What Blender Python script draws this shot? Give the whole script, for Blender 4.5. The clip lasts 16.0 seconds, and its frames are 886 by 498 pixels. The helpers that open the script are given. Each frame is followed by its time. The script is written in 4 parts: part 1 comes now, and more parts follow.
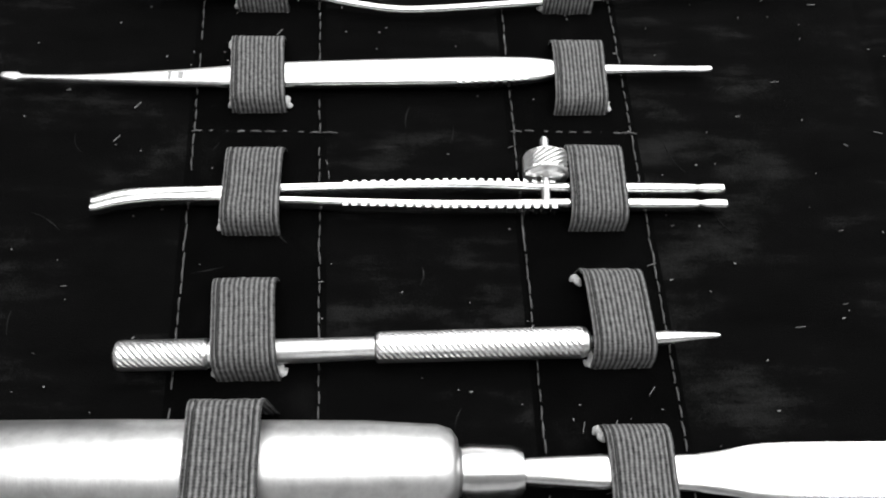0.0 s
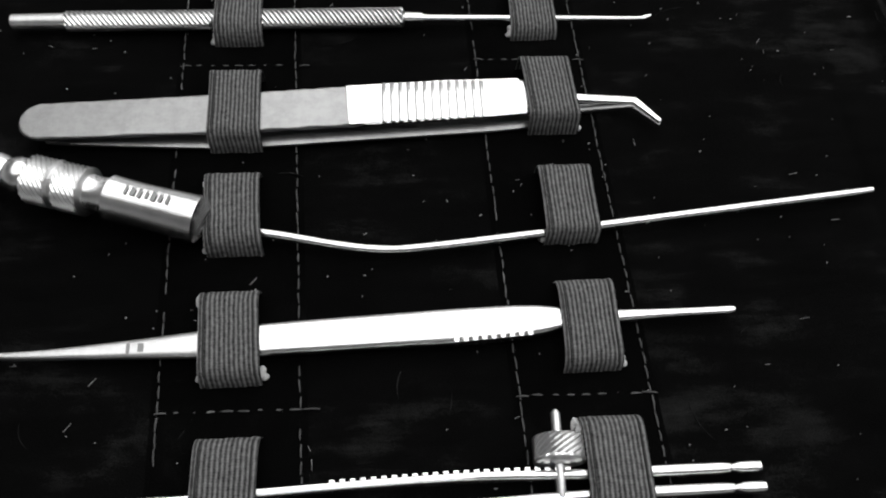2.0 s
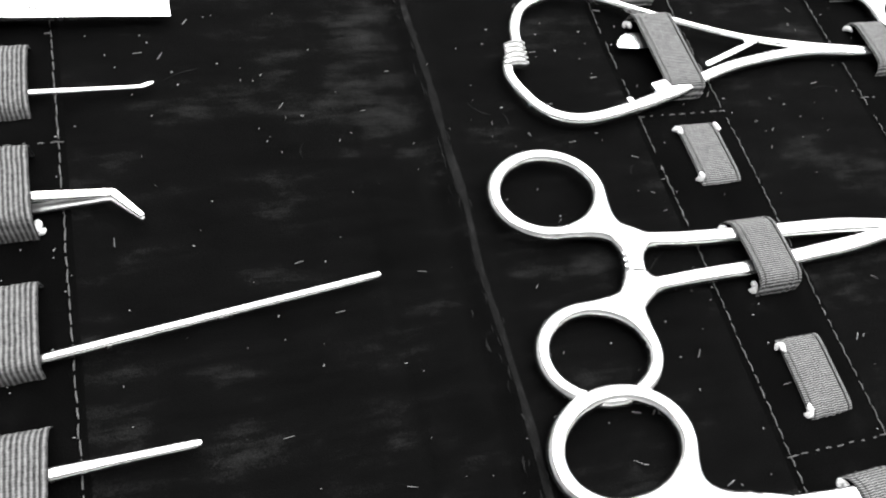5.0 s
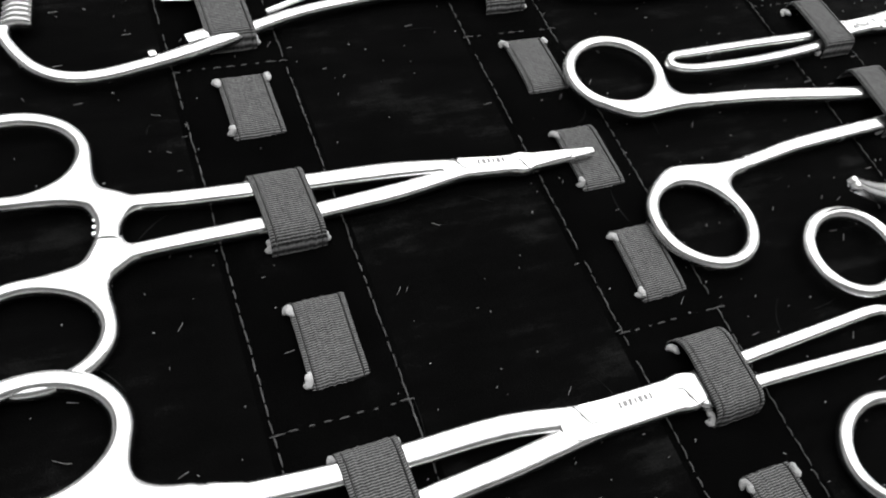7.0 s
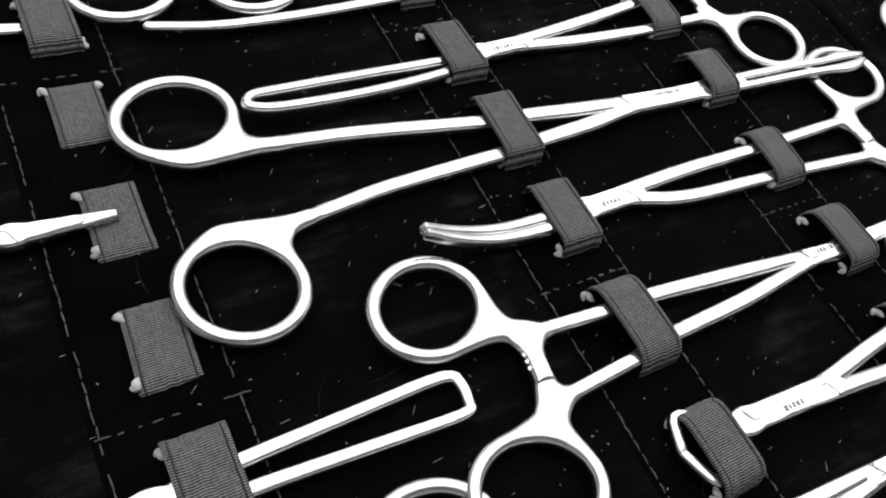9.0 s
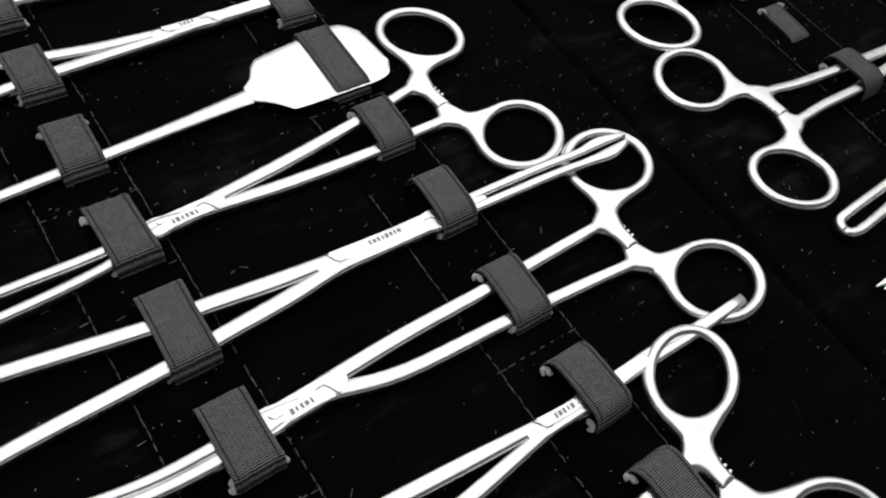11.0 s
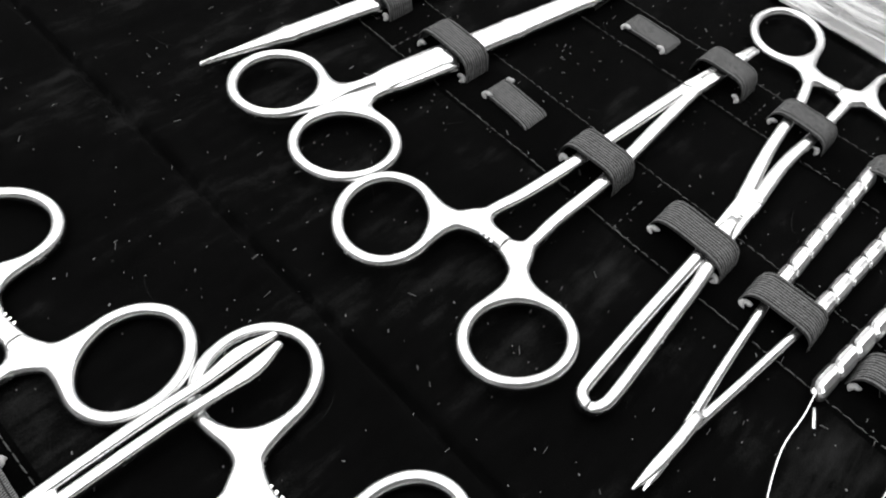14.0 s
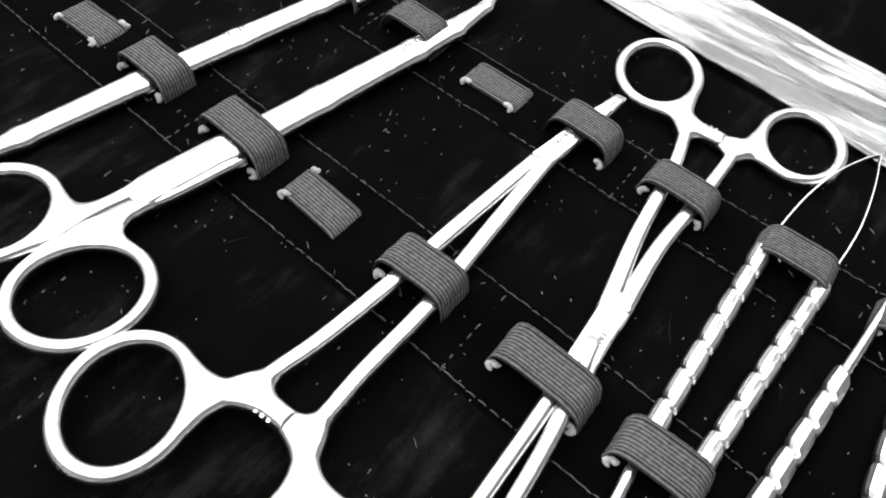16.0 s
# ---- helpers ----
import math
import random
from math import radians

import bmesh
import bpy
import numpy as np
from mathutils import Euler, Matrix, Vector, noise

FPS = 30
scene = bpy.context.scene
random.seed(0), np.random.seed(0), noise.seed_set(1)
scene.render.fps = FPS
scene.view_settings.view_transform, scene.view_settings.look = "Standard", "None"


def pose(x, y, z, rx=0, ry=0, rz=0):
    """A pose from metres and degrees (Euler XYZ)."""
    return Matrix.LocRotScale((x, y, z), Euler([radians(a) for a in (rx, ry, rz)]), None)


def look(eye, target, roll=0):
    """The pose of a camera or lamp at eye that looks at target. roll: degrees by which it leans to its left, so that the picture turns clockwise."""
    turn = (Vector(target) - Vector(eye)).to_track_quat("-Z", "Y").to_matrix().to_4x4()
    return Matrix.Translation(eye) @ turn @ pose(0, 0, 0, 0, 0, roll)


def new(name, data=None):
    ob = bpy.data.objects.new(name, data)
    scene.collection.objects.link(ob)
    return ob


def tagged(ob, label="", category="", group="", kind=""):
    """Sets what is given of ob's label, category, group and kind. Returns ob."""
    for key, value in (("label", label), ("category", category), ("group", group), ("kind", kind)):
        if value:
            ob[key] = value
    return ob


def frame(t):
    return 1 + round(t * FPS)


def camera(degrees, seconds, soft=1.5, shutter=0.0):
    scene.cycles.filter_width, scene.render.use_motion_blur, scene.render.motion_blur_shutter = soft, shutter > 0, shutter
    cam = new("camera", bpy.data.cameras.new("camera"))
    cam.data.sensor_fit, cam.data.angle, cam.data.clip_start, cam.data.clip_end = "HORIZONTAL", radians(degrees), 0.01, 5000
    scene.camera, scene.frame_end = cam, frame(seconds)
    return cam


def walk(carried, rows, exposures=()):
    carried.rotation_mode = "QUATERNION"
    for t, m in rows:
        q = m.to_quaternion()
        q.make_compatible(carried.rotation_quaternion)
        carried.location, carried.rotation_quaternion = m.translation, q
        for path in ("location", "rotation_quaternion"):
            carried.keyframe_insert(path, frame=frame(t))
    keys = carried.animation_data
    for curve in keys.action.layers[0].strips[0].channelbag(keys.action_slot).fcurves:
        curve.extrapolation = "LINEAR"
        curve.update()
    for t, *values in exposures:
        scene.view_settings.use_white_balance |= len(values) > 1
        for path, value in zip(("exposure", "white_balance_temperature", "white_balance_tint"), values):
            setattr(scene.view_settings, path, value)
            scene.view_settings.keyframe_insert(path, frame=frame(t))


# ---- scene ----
cam = camera(60.22, 16.0, soft=2.0)
PATH = [
    (0.0, pose(0.04703, -0.10381, 0.15076, 25.499, -2.576, -1.210)),
    (0.5, pose(0.04504, -0.09341, 0.15061, 27.027, -2.493, -2.059)),
    (1.0, pose(0.04261, -0.07848, 0.15236, 27.196, -2.906, -2.820)),
    (1.5, pose(0.04549, -0.06483, 0.15457, 28.066, -2.155, -2.986)),
    (2.0, pose(0.04639, -0.04976, 0.15491, 28.780, -2.725, -3.291)),
    (2.5, pose(0.04839, -0.03695, 0.15571, 29.491, -3.535, -4.899)),
    (3.0, pose(0.05480, -0.02460, 0.16113, 28.548, -4.649, -7.672)),
    (3.2, pose(0.05919, -0.02124, 0.16294, 28.066, -4.913, -8.561)),
    (3.9, pose(0.07717, -0.01307, 0.16279, 27.670, -7.534, -11.134)),
    (4.6, pose(0.10706, -0.01820, 0.16004, 28.025, -10.825, -13.407)),
    (5.3, pose(0.14514, -0.02884, 0.15810, 28.720, -12.347, -15.340)),
    (5.5, pose(0.15644, -0.03161, 0.15892, 28.875, -12.533, -16.111)),
    (6.0, pose(0.18807, -0.04153, 0.16066, 29.651, -11.162, -17.390)),
    (6.5, pose(0.21673, -0.05176, 0.15319, 31.479, -10.763, -18.952)),
    (7.0, pose(0.23844, -0.05956, 0.14941, 32.214, -10.965, -20.584)),
    (7.5, pose(0.25730, -0.06540, 0.15122, 31.785, -12.098, -22.534)),
    (8.0, pose(0.28395, -0.07137, 0.14942, 33.035, -13.292, -24.828)),
    (8.5, pose(0.31216, -0.07372, 0.14848, 33.891, -13.194, -25.759)),
    (9.0, pose(0.33792, -0.07512, 0.15053, 35.262, -12.588, -26.816)),
    (9.5, pose(0.36255, -0.07349, 0.15718, 36.078, -11.554, -28.438)),
    (10.0, pose(0.38765, -0.06856, 0.16453, 35.769, -10.194, -30.505)),
    (10.2, pose(0.39669, -0.06645, 0.16608, 35.740, -9.919, -31.474)),
    (10.9, pose(0.42448, -0.06024, 0.16919, 36.070, -9.245, -35.062)),
    (11.6, pose(0.44997, -0.05654, 0.16260, 37.339, -8.771, -38.690)),
    (12.3, pose(0.47296, -0.05273, 0.15901, 37.949, -9.037, -41.748)),
    (12.5, pose(0.48166, -0.05185, 0.15919, 37.863, -8.778, -42.431)),
    (13.0, pose(0.49999, -0.05078, 0.16095, 37.992, -8.612, -43.987)),
    (13.5, pose(0.52019, -0.04873, 0.16148, 38.268, -7.975, -45.690)),
    (14.0, pose(0.54046, -0.04737, 0.16000, 38.515, -7.040, -47.290)),
    (14.5, pose(0.55993, -0.04566, 0.15803, 38.268, -6.300, -48.740)),
    (15.0, pose(0.57735, -0.04445, 0.15446, 38.185, -5.927, -50.083)),
    (15.5, pose(0.59352, -0.04211, 0.15080, 38.410, -6.159, -51.831)),
    (16.0, pose(0.61253, -0.03913, 0.14837, 38.488, -6.495, -53.775)),
]
EXPOSURES = [
    (0.0, 0.45), (1.0, 0.33), (1.5, -0.08), (2.5, -0.54), (3.2, -0.5), (5.0, 1.20), (5.5, 1.20), (6.0, 0.60), (6.5, -0.35), (7.0, -0.15), (8.0, 0.10), (9.0, -0.40),
    (10.0, -1.12), (12.5, -0.88), (13.5, -0.35), (14.5, -0.08), (15.5, -0.18), (16.0, 0.15),
]
walk(cam, PATH, EXPOSURES)

# ---- light: a white room with a broad luminous ceiling panel over the table ----
world = bpy.data.worlds.new("room_air")
scene.world = world
world.use_nodes = True
world.node_tree.nodes["Background"].inputs["Color"].default_value = (0.8, 0.8, 0.8, 1)
world.node_tree.nodes["Background"].inputs["Strength"].default_value = 0.05


def area_lamp(name, m, sx, sy, watts):
    data = bpy.data.lights.new(name, "AREA")
    data.shape, data.size, data.size_y, data.energy = "RECTANGLE", sx, sy, watts
    ob = new(name, data)
    ob.matrix_world = m
    return ob


area_lamp("ceiling_panel_light", look((1.2, 1.25, 1.7), (1.2, 1.25, 0)), 4.2, 3.7, 140)


# ---- materials ----
def nodes_of(name):
    mat = bpy.data.materials.new(name)
    mat.use_nodes = True
    nt = mat.node_tree
    return mat, nt, nt.nodes["Principled BSDF"]


def ramp(nt, src, stops):
    n = nt.nodes.new("ShaderNodeValToRGB")
    el = n.color_ramp.elements
    while len(el) < len(stops):
        el.new(0.5)
    for e, (p, v) in zip(el, stops):
        e.position, e.color = p, (v, v, v, 1)
    nt.links.new(src, n.inputs["Fac"])
    return n.outputs["Color"]


def coords(nt, scale=(1, 1, 1)):
    g = nt.nodes.new("ShaderNodeNewGeometry")
    m = nt.nodes.new("ShaderNodeMapping")
    m.inputs["Scale"].default_value = scale
    nt.links.new(g.outputs["Position"], m.inputs["Vector"])
    return m.outputs["Vector"]


def tex(nt, vec, scale, detail=4, rough=0.55):
    n = nt.nodes.new("ShaderNodeTexNoise")
    n.inputs["Scale"].default_value, n.inputs["Detail"].default_value, n.inputs["Roughness"].default_value = scale, detail, rough
    nt.links.new(vec, n.inputs["Vector"])
    return n.outputs["Fac"]


def math_node(nt, op, a, b):
    n = nt.nodes.new("ShaderNodeMath")
    n.operation = op
    for i, v in enumerate((a, b)):
        if isinstance(v, (int, float)):
            n.inputs[i].default_value = v
        else:
            nt.links.new(v, n.inputs[i])
    return n.outputs[0]


def bump(nt, b, height, strength, dist):
    n = nt.nodes.new("ShaderNodeBump")
    n.inputs["Strength"].default_value, n.inputs["Distance"].default_value = strength, dist
    nt.links.new(height, n.inputs["Height"])
    nt.links.new(n.outputs["Normal"], b.inputs["Normal"])


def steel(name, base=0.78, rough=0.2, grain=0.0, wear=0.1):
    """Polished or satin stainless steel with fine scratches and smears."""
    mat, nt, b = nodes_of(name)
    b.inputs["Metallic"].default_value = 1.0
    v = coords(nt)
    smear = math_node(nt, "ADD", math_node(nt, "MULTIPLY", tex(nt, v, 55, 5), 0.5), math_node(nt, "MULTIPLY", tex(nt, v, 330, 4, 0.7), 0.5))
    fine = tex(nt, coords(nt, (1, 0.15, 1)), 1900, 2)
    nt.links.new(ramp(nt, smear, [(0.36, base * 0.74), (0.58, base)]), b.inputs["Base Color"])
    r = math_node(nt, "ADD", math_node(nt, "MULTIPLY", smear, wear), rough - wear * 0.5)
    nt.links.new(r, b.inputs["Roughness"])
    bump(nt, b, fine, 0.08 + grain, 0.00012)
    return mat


def cloth(name, lo, hi, fine_scale, strength, sheen, dist=0.0004, patch=22, streak=(1, 1, 1), nap=0.0):
    mat, nt, b = nodes_of(name)
    v = coords(nt, streak)
    big, fine = tex(nt, v, patch, 6, 0.62), tex(nt, coords(nt), fine_scale, 3, 0.7)
    mix = math_node(nt, "ADD", math_node(nt, "MULTIPLY", big, 0.72), math_node(nt, "MULTIPLY", fine, 0.28))
    if nap:
        # pile brushed in long slanting strokes, with broad cloudy wear
        turned = nt.nodes.new("ShaderNodeMapping")
        turned.inputs["Rotation"].default_value = (0, 0, 0.9)
        turned.inputs["Scale"].default_value = (0.22, 1.5, 1)
        nt.links.new(coords(nt), turned.inputs["Vector"])
        strokes = math_node(nt, "MULTIPLY", tex(nt, turned.outputs["Vector"], 170, 5, 0.7), 0.55)
        cloudy = math_node(nt, "MULTIPLY", tex(nt, coords(nt), 13, 3, 0.5), 0.45)
        mix = math_node(nt, "ADD", math_node(nt, "MULTIPLY", mix, 1 - nap), math_node(nt, "MULTIPLY", math_node(nt, "ADD", strokes, cloudy), nap))
    nt.links.new(ramp(nt, mix, [(0.34, lo), (0.56, lo * 2.0), (0.76, hi)] if not nap else [(0.38, lo), (0.53, lo * 2.0), (0.68, hi)]), b.inputs["Base Color"])
    b.inputs["Roughness"].default_value = 0.95
    b.inputs["Specular IOR Level"].default_value = 0.015
    b.inputs["Sheen Weight"].default_value = sheen
    b.inputs["Sheen Roughness"].default_value = 0.4
    b.inputs["Sheen Tint"].default_value = (0.7, 0.7, 0.7, 1)
    bump(nt, b, fine, strength, dist)
    return mat


def plain(name, v, rough, patch=8.0, var=0.1):
    mat, nt, b = nodes_of(name)
    n = tex(nt, coords(nt), patch, 5)
    nt.links.new(ramp(nt, n, [(0.3, v * (1 - var)), (0.7, v)]), b.inputs["Base Color"])
    b.inputs["Roughness"].default_value = rough
    return mat


def webbing(name, lo, hi, along, across):
    """Woven elastic: ribs along the band and fine weft across it, by their weights, and a mottled worn tone."""
    mat, nt, b = nodes_of(name)
    at = nt.nodes.new("ShaderNodeUVMap")
    at.uv_map = "weave"
    sep = nt.nodes.new("ShaderNodeSeparateXYZ")
    nt.links.new(at.outputs["UV"], sep.inputs["Vector"])
    n = tex(nt, coords(nt), 950, 5, 0.8)
    broad = tex(nt, coords(nt), 160, 3, 0.6)

    def rib(axis, pitch, wob):
        p = math_node(nt, "ADD", math_node(nt, "MULTIPLY", sep.outputs[axis], 6.2832 / pitch), math_node(nt, "MULTIPLY", broad, wob))
        return math_node(nt, "ADD", math_node(nt, "MULTIPLY", math_node(nt, "COSINE", p, 0.0), 0.5), 0.5)

    mix = math_node(nt, "MULTIPLY", n, 1 - along - across)
    mix = math_node(nt, "ADD", mix, math_node(nt, "MULTIPLY", rib("X", 1.02, 3.4), along))
    mix = math_node(nt, "ADD", mix, math_node(nt, "MULTIPLY", rib("Y", 0.56, 1.1), across))
    nt.links.new(ramp(nt, mix, [(0.26, lo), (0.5, lo + (hi - lo) * 0.4), (0.74, hi)]), b.inputs["Base Color"])
    b.inputs["Roughness"].default_value = 0.85
    b.inputs["Specular IOR Level"].default_value = 0.15
    bump(nt, b, mix, 0.9, 0.0004)
    return mat


STEEL = steel("polished_steel", 0.88, 0.25, 0.04, 0.18)
KNURL = steel("knurled_steel", 0.87, 0.3, 0.0, 0.1)
SATIN = steel("satin_steel", 0.76, 0.4, 0.1, 0.12)
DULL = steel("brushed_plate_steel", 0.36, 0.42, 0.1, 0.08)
ETCH = steel("etched_marking", 0.34, 0.6)
VELVET = cloth("black_velvet", 0.0013, 0.02, 2600, 0.6, 0.011, patch=46, streak=(0.7, 1.2, 1), nap=0.42)
RIBBON = cloth("black_velvet_band", 0.0009, 0.0065, 2600, 0.6, 0.006, patch=40)
# paler velvet that paints in the light caught by the fold's ridge
LIT_FOLD = cloth("lit_velvet_fold", 0.004, 0.024, 2200, 0.6, 0.02, patch=150)
THREAD = cloth("grey_thread", 0.045, 0.27, 3000, 0.5, 0.02, patch=160)
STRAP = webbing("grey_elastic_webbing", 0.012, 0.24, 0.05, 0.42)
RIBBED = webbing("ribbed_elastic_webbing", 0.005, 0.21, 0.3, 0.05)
STRAP_EDGE = plain("dark_elastic_edge", 0.022, 0.9, 300, 0.5)
TUFT = cloth("white_rubber_thread", 0.3, 0.8, 3000, 0.5, 0.05)
SCUFF_AND_FOLD_LIGHT = cloth("brushed_pile_and_fold_light", 0.006, 0.045, 2600, 0.5, 0.016, patch=260)
LINT = cloth("pale_lint", 0.12, 0.8, 3000, 0.3, 0.02, patch=300)
WALL = plain("white_wall_paint", 0.8, 0.7)
TABLE = plain("dark_table_laminate", 0.05, 0.5)


# ---- mesh helpers; plan measures are millimetres ----
MM = 0.001


def part(name, bm, material, parent, label="", kind=""):
    me = bpy.data.meshes.new(name)
    base = parent
    off = Vector((0, 0, 0))
    while base is not None:
        off += base.location
        base = base.parent
    bmesh.ops.recalc_face_normals(bm, faces=bm.faces)
    for v in bm.verts:
        v.co = v.co * MM - off
    for f in bm.faces:
        f.smooth = material is not KNURL
    bm.to_mesh(me)
    bm.free()
    me.materials.append(material)
    if material is not KNURL:
        me.set_sharp_from_angle(angle=radians(42))
    ob = new(name, me)
    ob.parent = parent
    if label or kind:
        tagged(ob, label=label, kind=kind)
    return ob


def thing(name, x, y, label, category, group="", kind=""):
    ob = new(name)
    ob.empty_display_size = 0.005
    ob.location = (x * MM, y * MM, 0)
    return tagged(ob, label=label, category=category, group=group, kind=kind)


def smooth_path(pts, sub):
    """A Catmull-Rom line through rows of numbers."""
    p = np.array(pts, float)
    if sub < 2 or len(p) < 3:
        return p
    q = np.vstack([2 * p[0] - p[1], p, 2 * p[-1] - p[-2]])
    out = []
    for i in range(1, len(q) - 2):
        for k in range(sub):
            s = k / sub
            a, b, c, d = q[i - 1], q[i], q[i + 1], q[i + 2]
            out.append(0.5 * (2 * b + (c - a) * s + (2 * a - 5 * b + 4 * c - d) * s * s + (3 * b - a - 3 * c + d) * s ** 3))
    out.append(p[-1])
    out = np.array(out)
    out[:, 3:] = np.maximum(out[:, 3:], 0.15)
    return out


def sweep(bm, pts, sub=5, n=12, sq=2.6, round_ends=True):
    """A bar along rows of x, y, z, width, height; sq: 2 is round, more is squarer."""
    p = smooth_path(pts, sub)
    if round_ends:
        for end, nxt in ((0, 1), (-1, -2)):
            d = p[end, :3] - p[nxt, :3]
            d = d / (np.linalg.norm(d) + 1e-9)
            cap = p[end].copy()
            cap[:3] += d * min(cap[3], cap[4]) * 0.28
            cap[3:] *= 0.55
            p = np.vstack([cap, p]) if end == 0 else np.vstack([p, cap])
    rings = []
    for i in range(len(p)):
        t = p[min(i + 1, len(p) - 1), :3] - p[max(i - 1, 0), :3]
        t = t / (np.linalg.norm(t) + 1e-9)
        side = np.cross((0, 0, 1), t)
        side = side / (np.linalg.norm(side) + 1e-9)
        up = np.cross(t, side)
        ring = []
        for k in range(n):
            a = 2 * math.pi * (k + 0.5) / n
            c, s = math.cos(a), math.sin(a)
            u = math.copysign(abs(c) ** (2 / sq), c) * p[i, 3] / 2
            w = math.copysign(abs(s) ** (2 / sq), s) * p[i, 4] / 2
            ring.append(bm.verts.new(Vector(p[i, :3] + side * u + up * w)))
        rings.append(ring)
    for a, b in zip(rings, rings[1:]):
        for k in range(n):
            bm.faces.new((a[k], a[(k + 1) % n], b[(k + 1) % n], b[k]))
    bm.faces.new(rings[0][::-1])
    bm.faces.new(rings[-1])


def torus(bm, cx, cy, cz, rx, ry, turn, w, h, n=44, m=12):
    """An oval finger ring lying flat; w, h: the wire's width and height."""
    rows = []
    for i in range(n):
        a = 2 * math.pi * i / n
        row = []
        for k in range(m):
            b = 2 * math.pi * k / m
            o = math.cos(b) * w / 2
            x, y = (rx - w / 2 + o) * math.cos(a), (ry - w / 2 + o) * math.sin(a)
            z = math.copysign(abs(math.sin(b)) ** 0.85, math.sin(b)) * h / 2
            row.append(bm.verts.new((cx + x * math.cos(turn) - y * math.sin(turn), cy + x * math.sin(turn) + y * math.cos(turn), cz + z)))
        rows.append(row)
    for i in range(n):
        for k in range(m):
            a, b = rows[i], rows[(i + 1) % n]
            bm.faces.new((a[k], b[k], b[(k + 1) % m], a[(k + 1) % m]))


def box(bm, cx, cy, cz, sx, sy, sz, turn=0.0, bev=0.0):
    m = Matrix.Translation((cx, cy, cz)) @ Matrix.Rotation(turn, 4, "Z") @ Matrix.Diagonal((sx, sy, sz, 1))
    r = bmesh.ops.create_cube(bm, size=1, matrix=m)
    if bev:
        es = list({e for v in r["verts"] for e in v.link_edges})
        bmesh.ops.bevel(bm, geom=es, offset=bev, segments=2, affect="EDGES", profile=0.5)


def disc(bm, cx, cy, z0, z1, r, n=20, bev=0.3):
    """A short upright stud with a domed edge."""
    prof = [(r, z0), (r, z1 - bev), (r - bev, z1), (0.2, z1 + 0.05)]
    rows = [[bm.verts.new((cx + q * math.cos(2 * math.pi * k / n), cy + q * math.sin(2 * math.pi * k / n), z)) for k in range(n)] for q, z in prof]
    for a, b in zip(rows, rows[1:]):
        for k in range(n):
            bm.faces.new((a[k], a[(k + 1) % n], b[(k + 1) % n], b[k]))
    bm.faces.new(rows[0][::-1])
    bm.faces.new(rows[-1])


def lathe(bm, a, b, prof, n=28, knurl=None):
    """A turned handle from a to b (x, y, z); prof: rows of share along it and radius; knurl: (from, to, pitch, depth) of a cut pattern."""
    a, b = Vector(a), Vector(b)
    t = (b - a)
    length = t.length
    t.normalize()
    side = Vector((0, 0, 1)).cross(t).normalized()
    up = t.cross(side)
    rows = []
    stations = []
    for (s0, r0), (s1, r1) in zip(prof, prof[1:]):
        steps = 1
        if knurl and s0 >= knurl[0] - 1e-6 and s1 <= knurl[1] + 1e-6:
            steps = max(1, int((s1 - s0) * length / (knurl[2] / 2)))
        for k in range(steps):
            stations.append((s0 + (s1 - s0) * k / steps, r0 + (r1 - r0) * k / steps, k if steps > 1 else -1))
    stations.append((prof[-1][0], prof[-1][1], -1))
    for s, r, j in stations:
        row = []
        for k in range(n):
            q = r
            if j >= 0:
                q -= knurl[3] * ((j + k) % 2)
            elif knurl and knurl[2] > 20:
                q -= knurl[3] * (k % 2)
            ang = 2 * math.pi * k / n
            row.append(bm.verts.new(a + t * (s * length) + side * (q * math.cos(ang)) + up * (q * math.sin(ang))))
        rows.append(row)
    for x, y in zip(rows, rows[1:]):
        for k in range(n):
            bm.faces.new((x[k], x[(k + 1) % n], y[(k + 1) % n], y[k]))
    bm.faces.new(rows[0][::-1])
    bm.faces.new(rows[-1])


def smax(a, b, k):
    """Union of two shapes with a fillet of about k."""
    h = np.maximum(k - np.abs(a - b), 0) / k
    return np.maximum(a, b) + h * h * k * 0.25


def capsule(x, y, p, q, r0, r1):
    dx, dy = q[0] - p[0], q[1] - p[1]
    t = np.clip(((x - p[0]) * dx + (y - p[1]) * dy) / (dx * dx + dy * dy), 0, 1)
    return r0 + (r1 - r0) * t - np.hypot(x - p[0] - t * dx, y - p[1] - t * dy)


def oval(x, y, ring, half):
    """An oval band: ring is centre, outer half axes and turn in degrees."""
    cx, cy, ra, rb, turn = ring
    c, s = math.cos(radians(turn)), math.sin(radians(turn))
    u, v = (x - cx) * c + (y - cy) * s, (y - cy) * c - (x - cx) * s
    ra, rb = ra - half, rb - half
    k = np.sqrt((u / ra) ** 2 + (v / rb) ** 2) + 1e-9
    g = np.sqrt((u / ra ** 2) ** 2 + (v / rb ** 2) ** 2) + 1e-9
    return half - np.abs((k - 1) * k / g)


def hole(x, y, ring):
    """Positive inside an oval."""
    cx, cy, ra, rb, turn = ring
    c, s = math.cos(radians(turn)), math.sin(radians(turn))
    u, v = (x - cx) * c + (y - cy) * s, (y - cy) * c - (x - cx) * s
    k = np.sqrt((u / ra) ** 2 + (v / rb) ** 2) + 1e-9
    g = np.sqrt((u / ra ** 2) ** 2 + (v / rb ** 2) ** 2) + 1e-9
    return (1 - k) * k / g


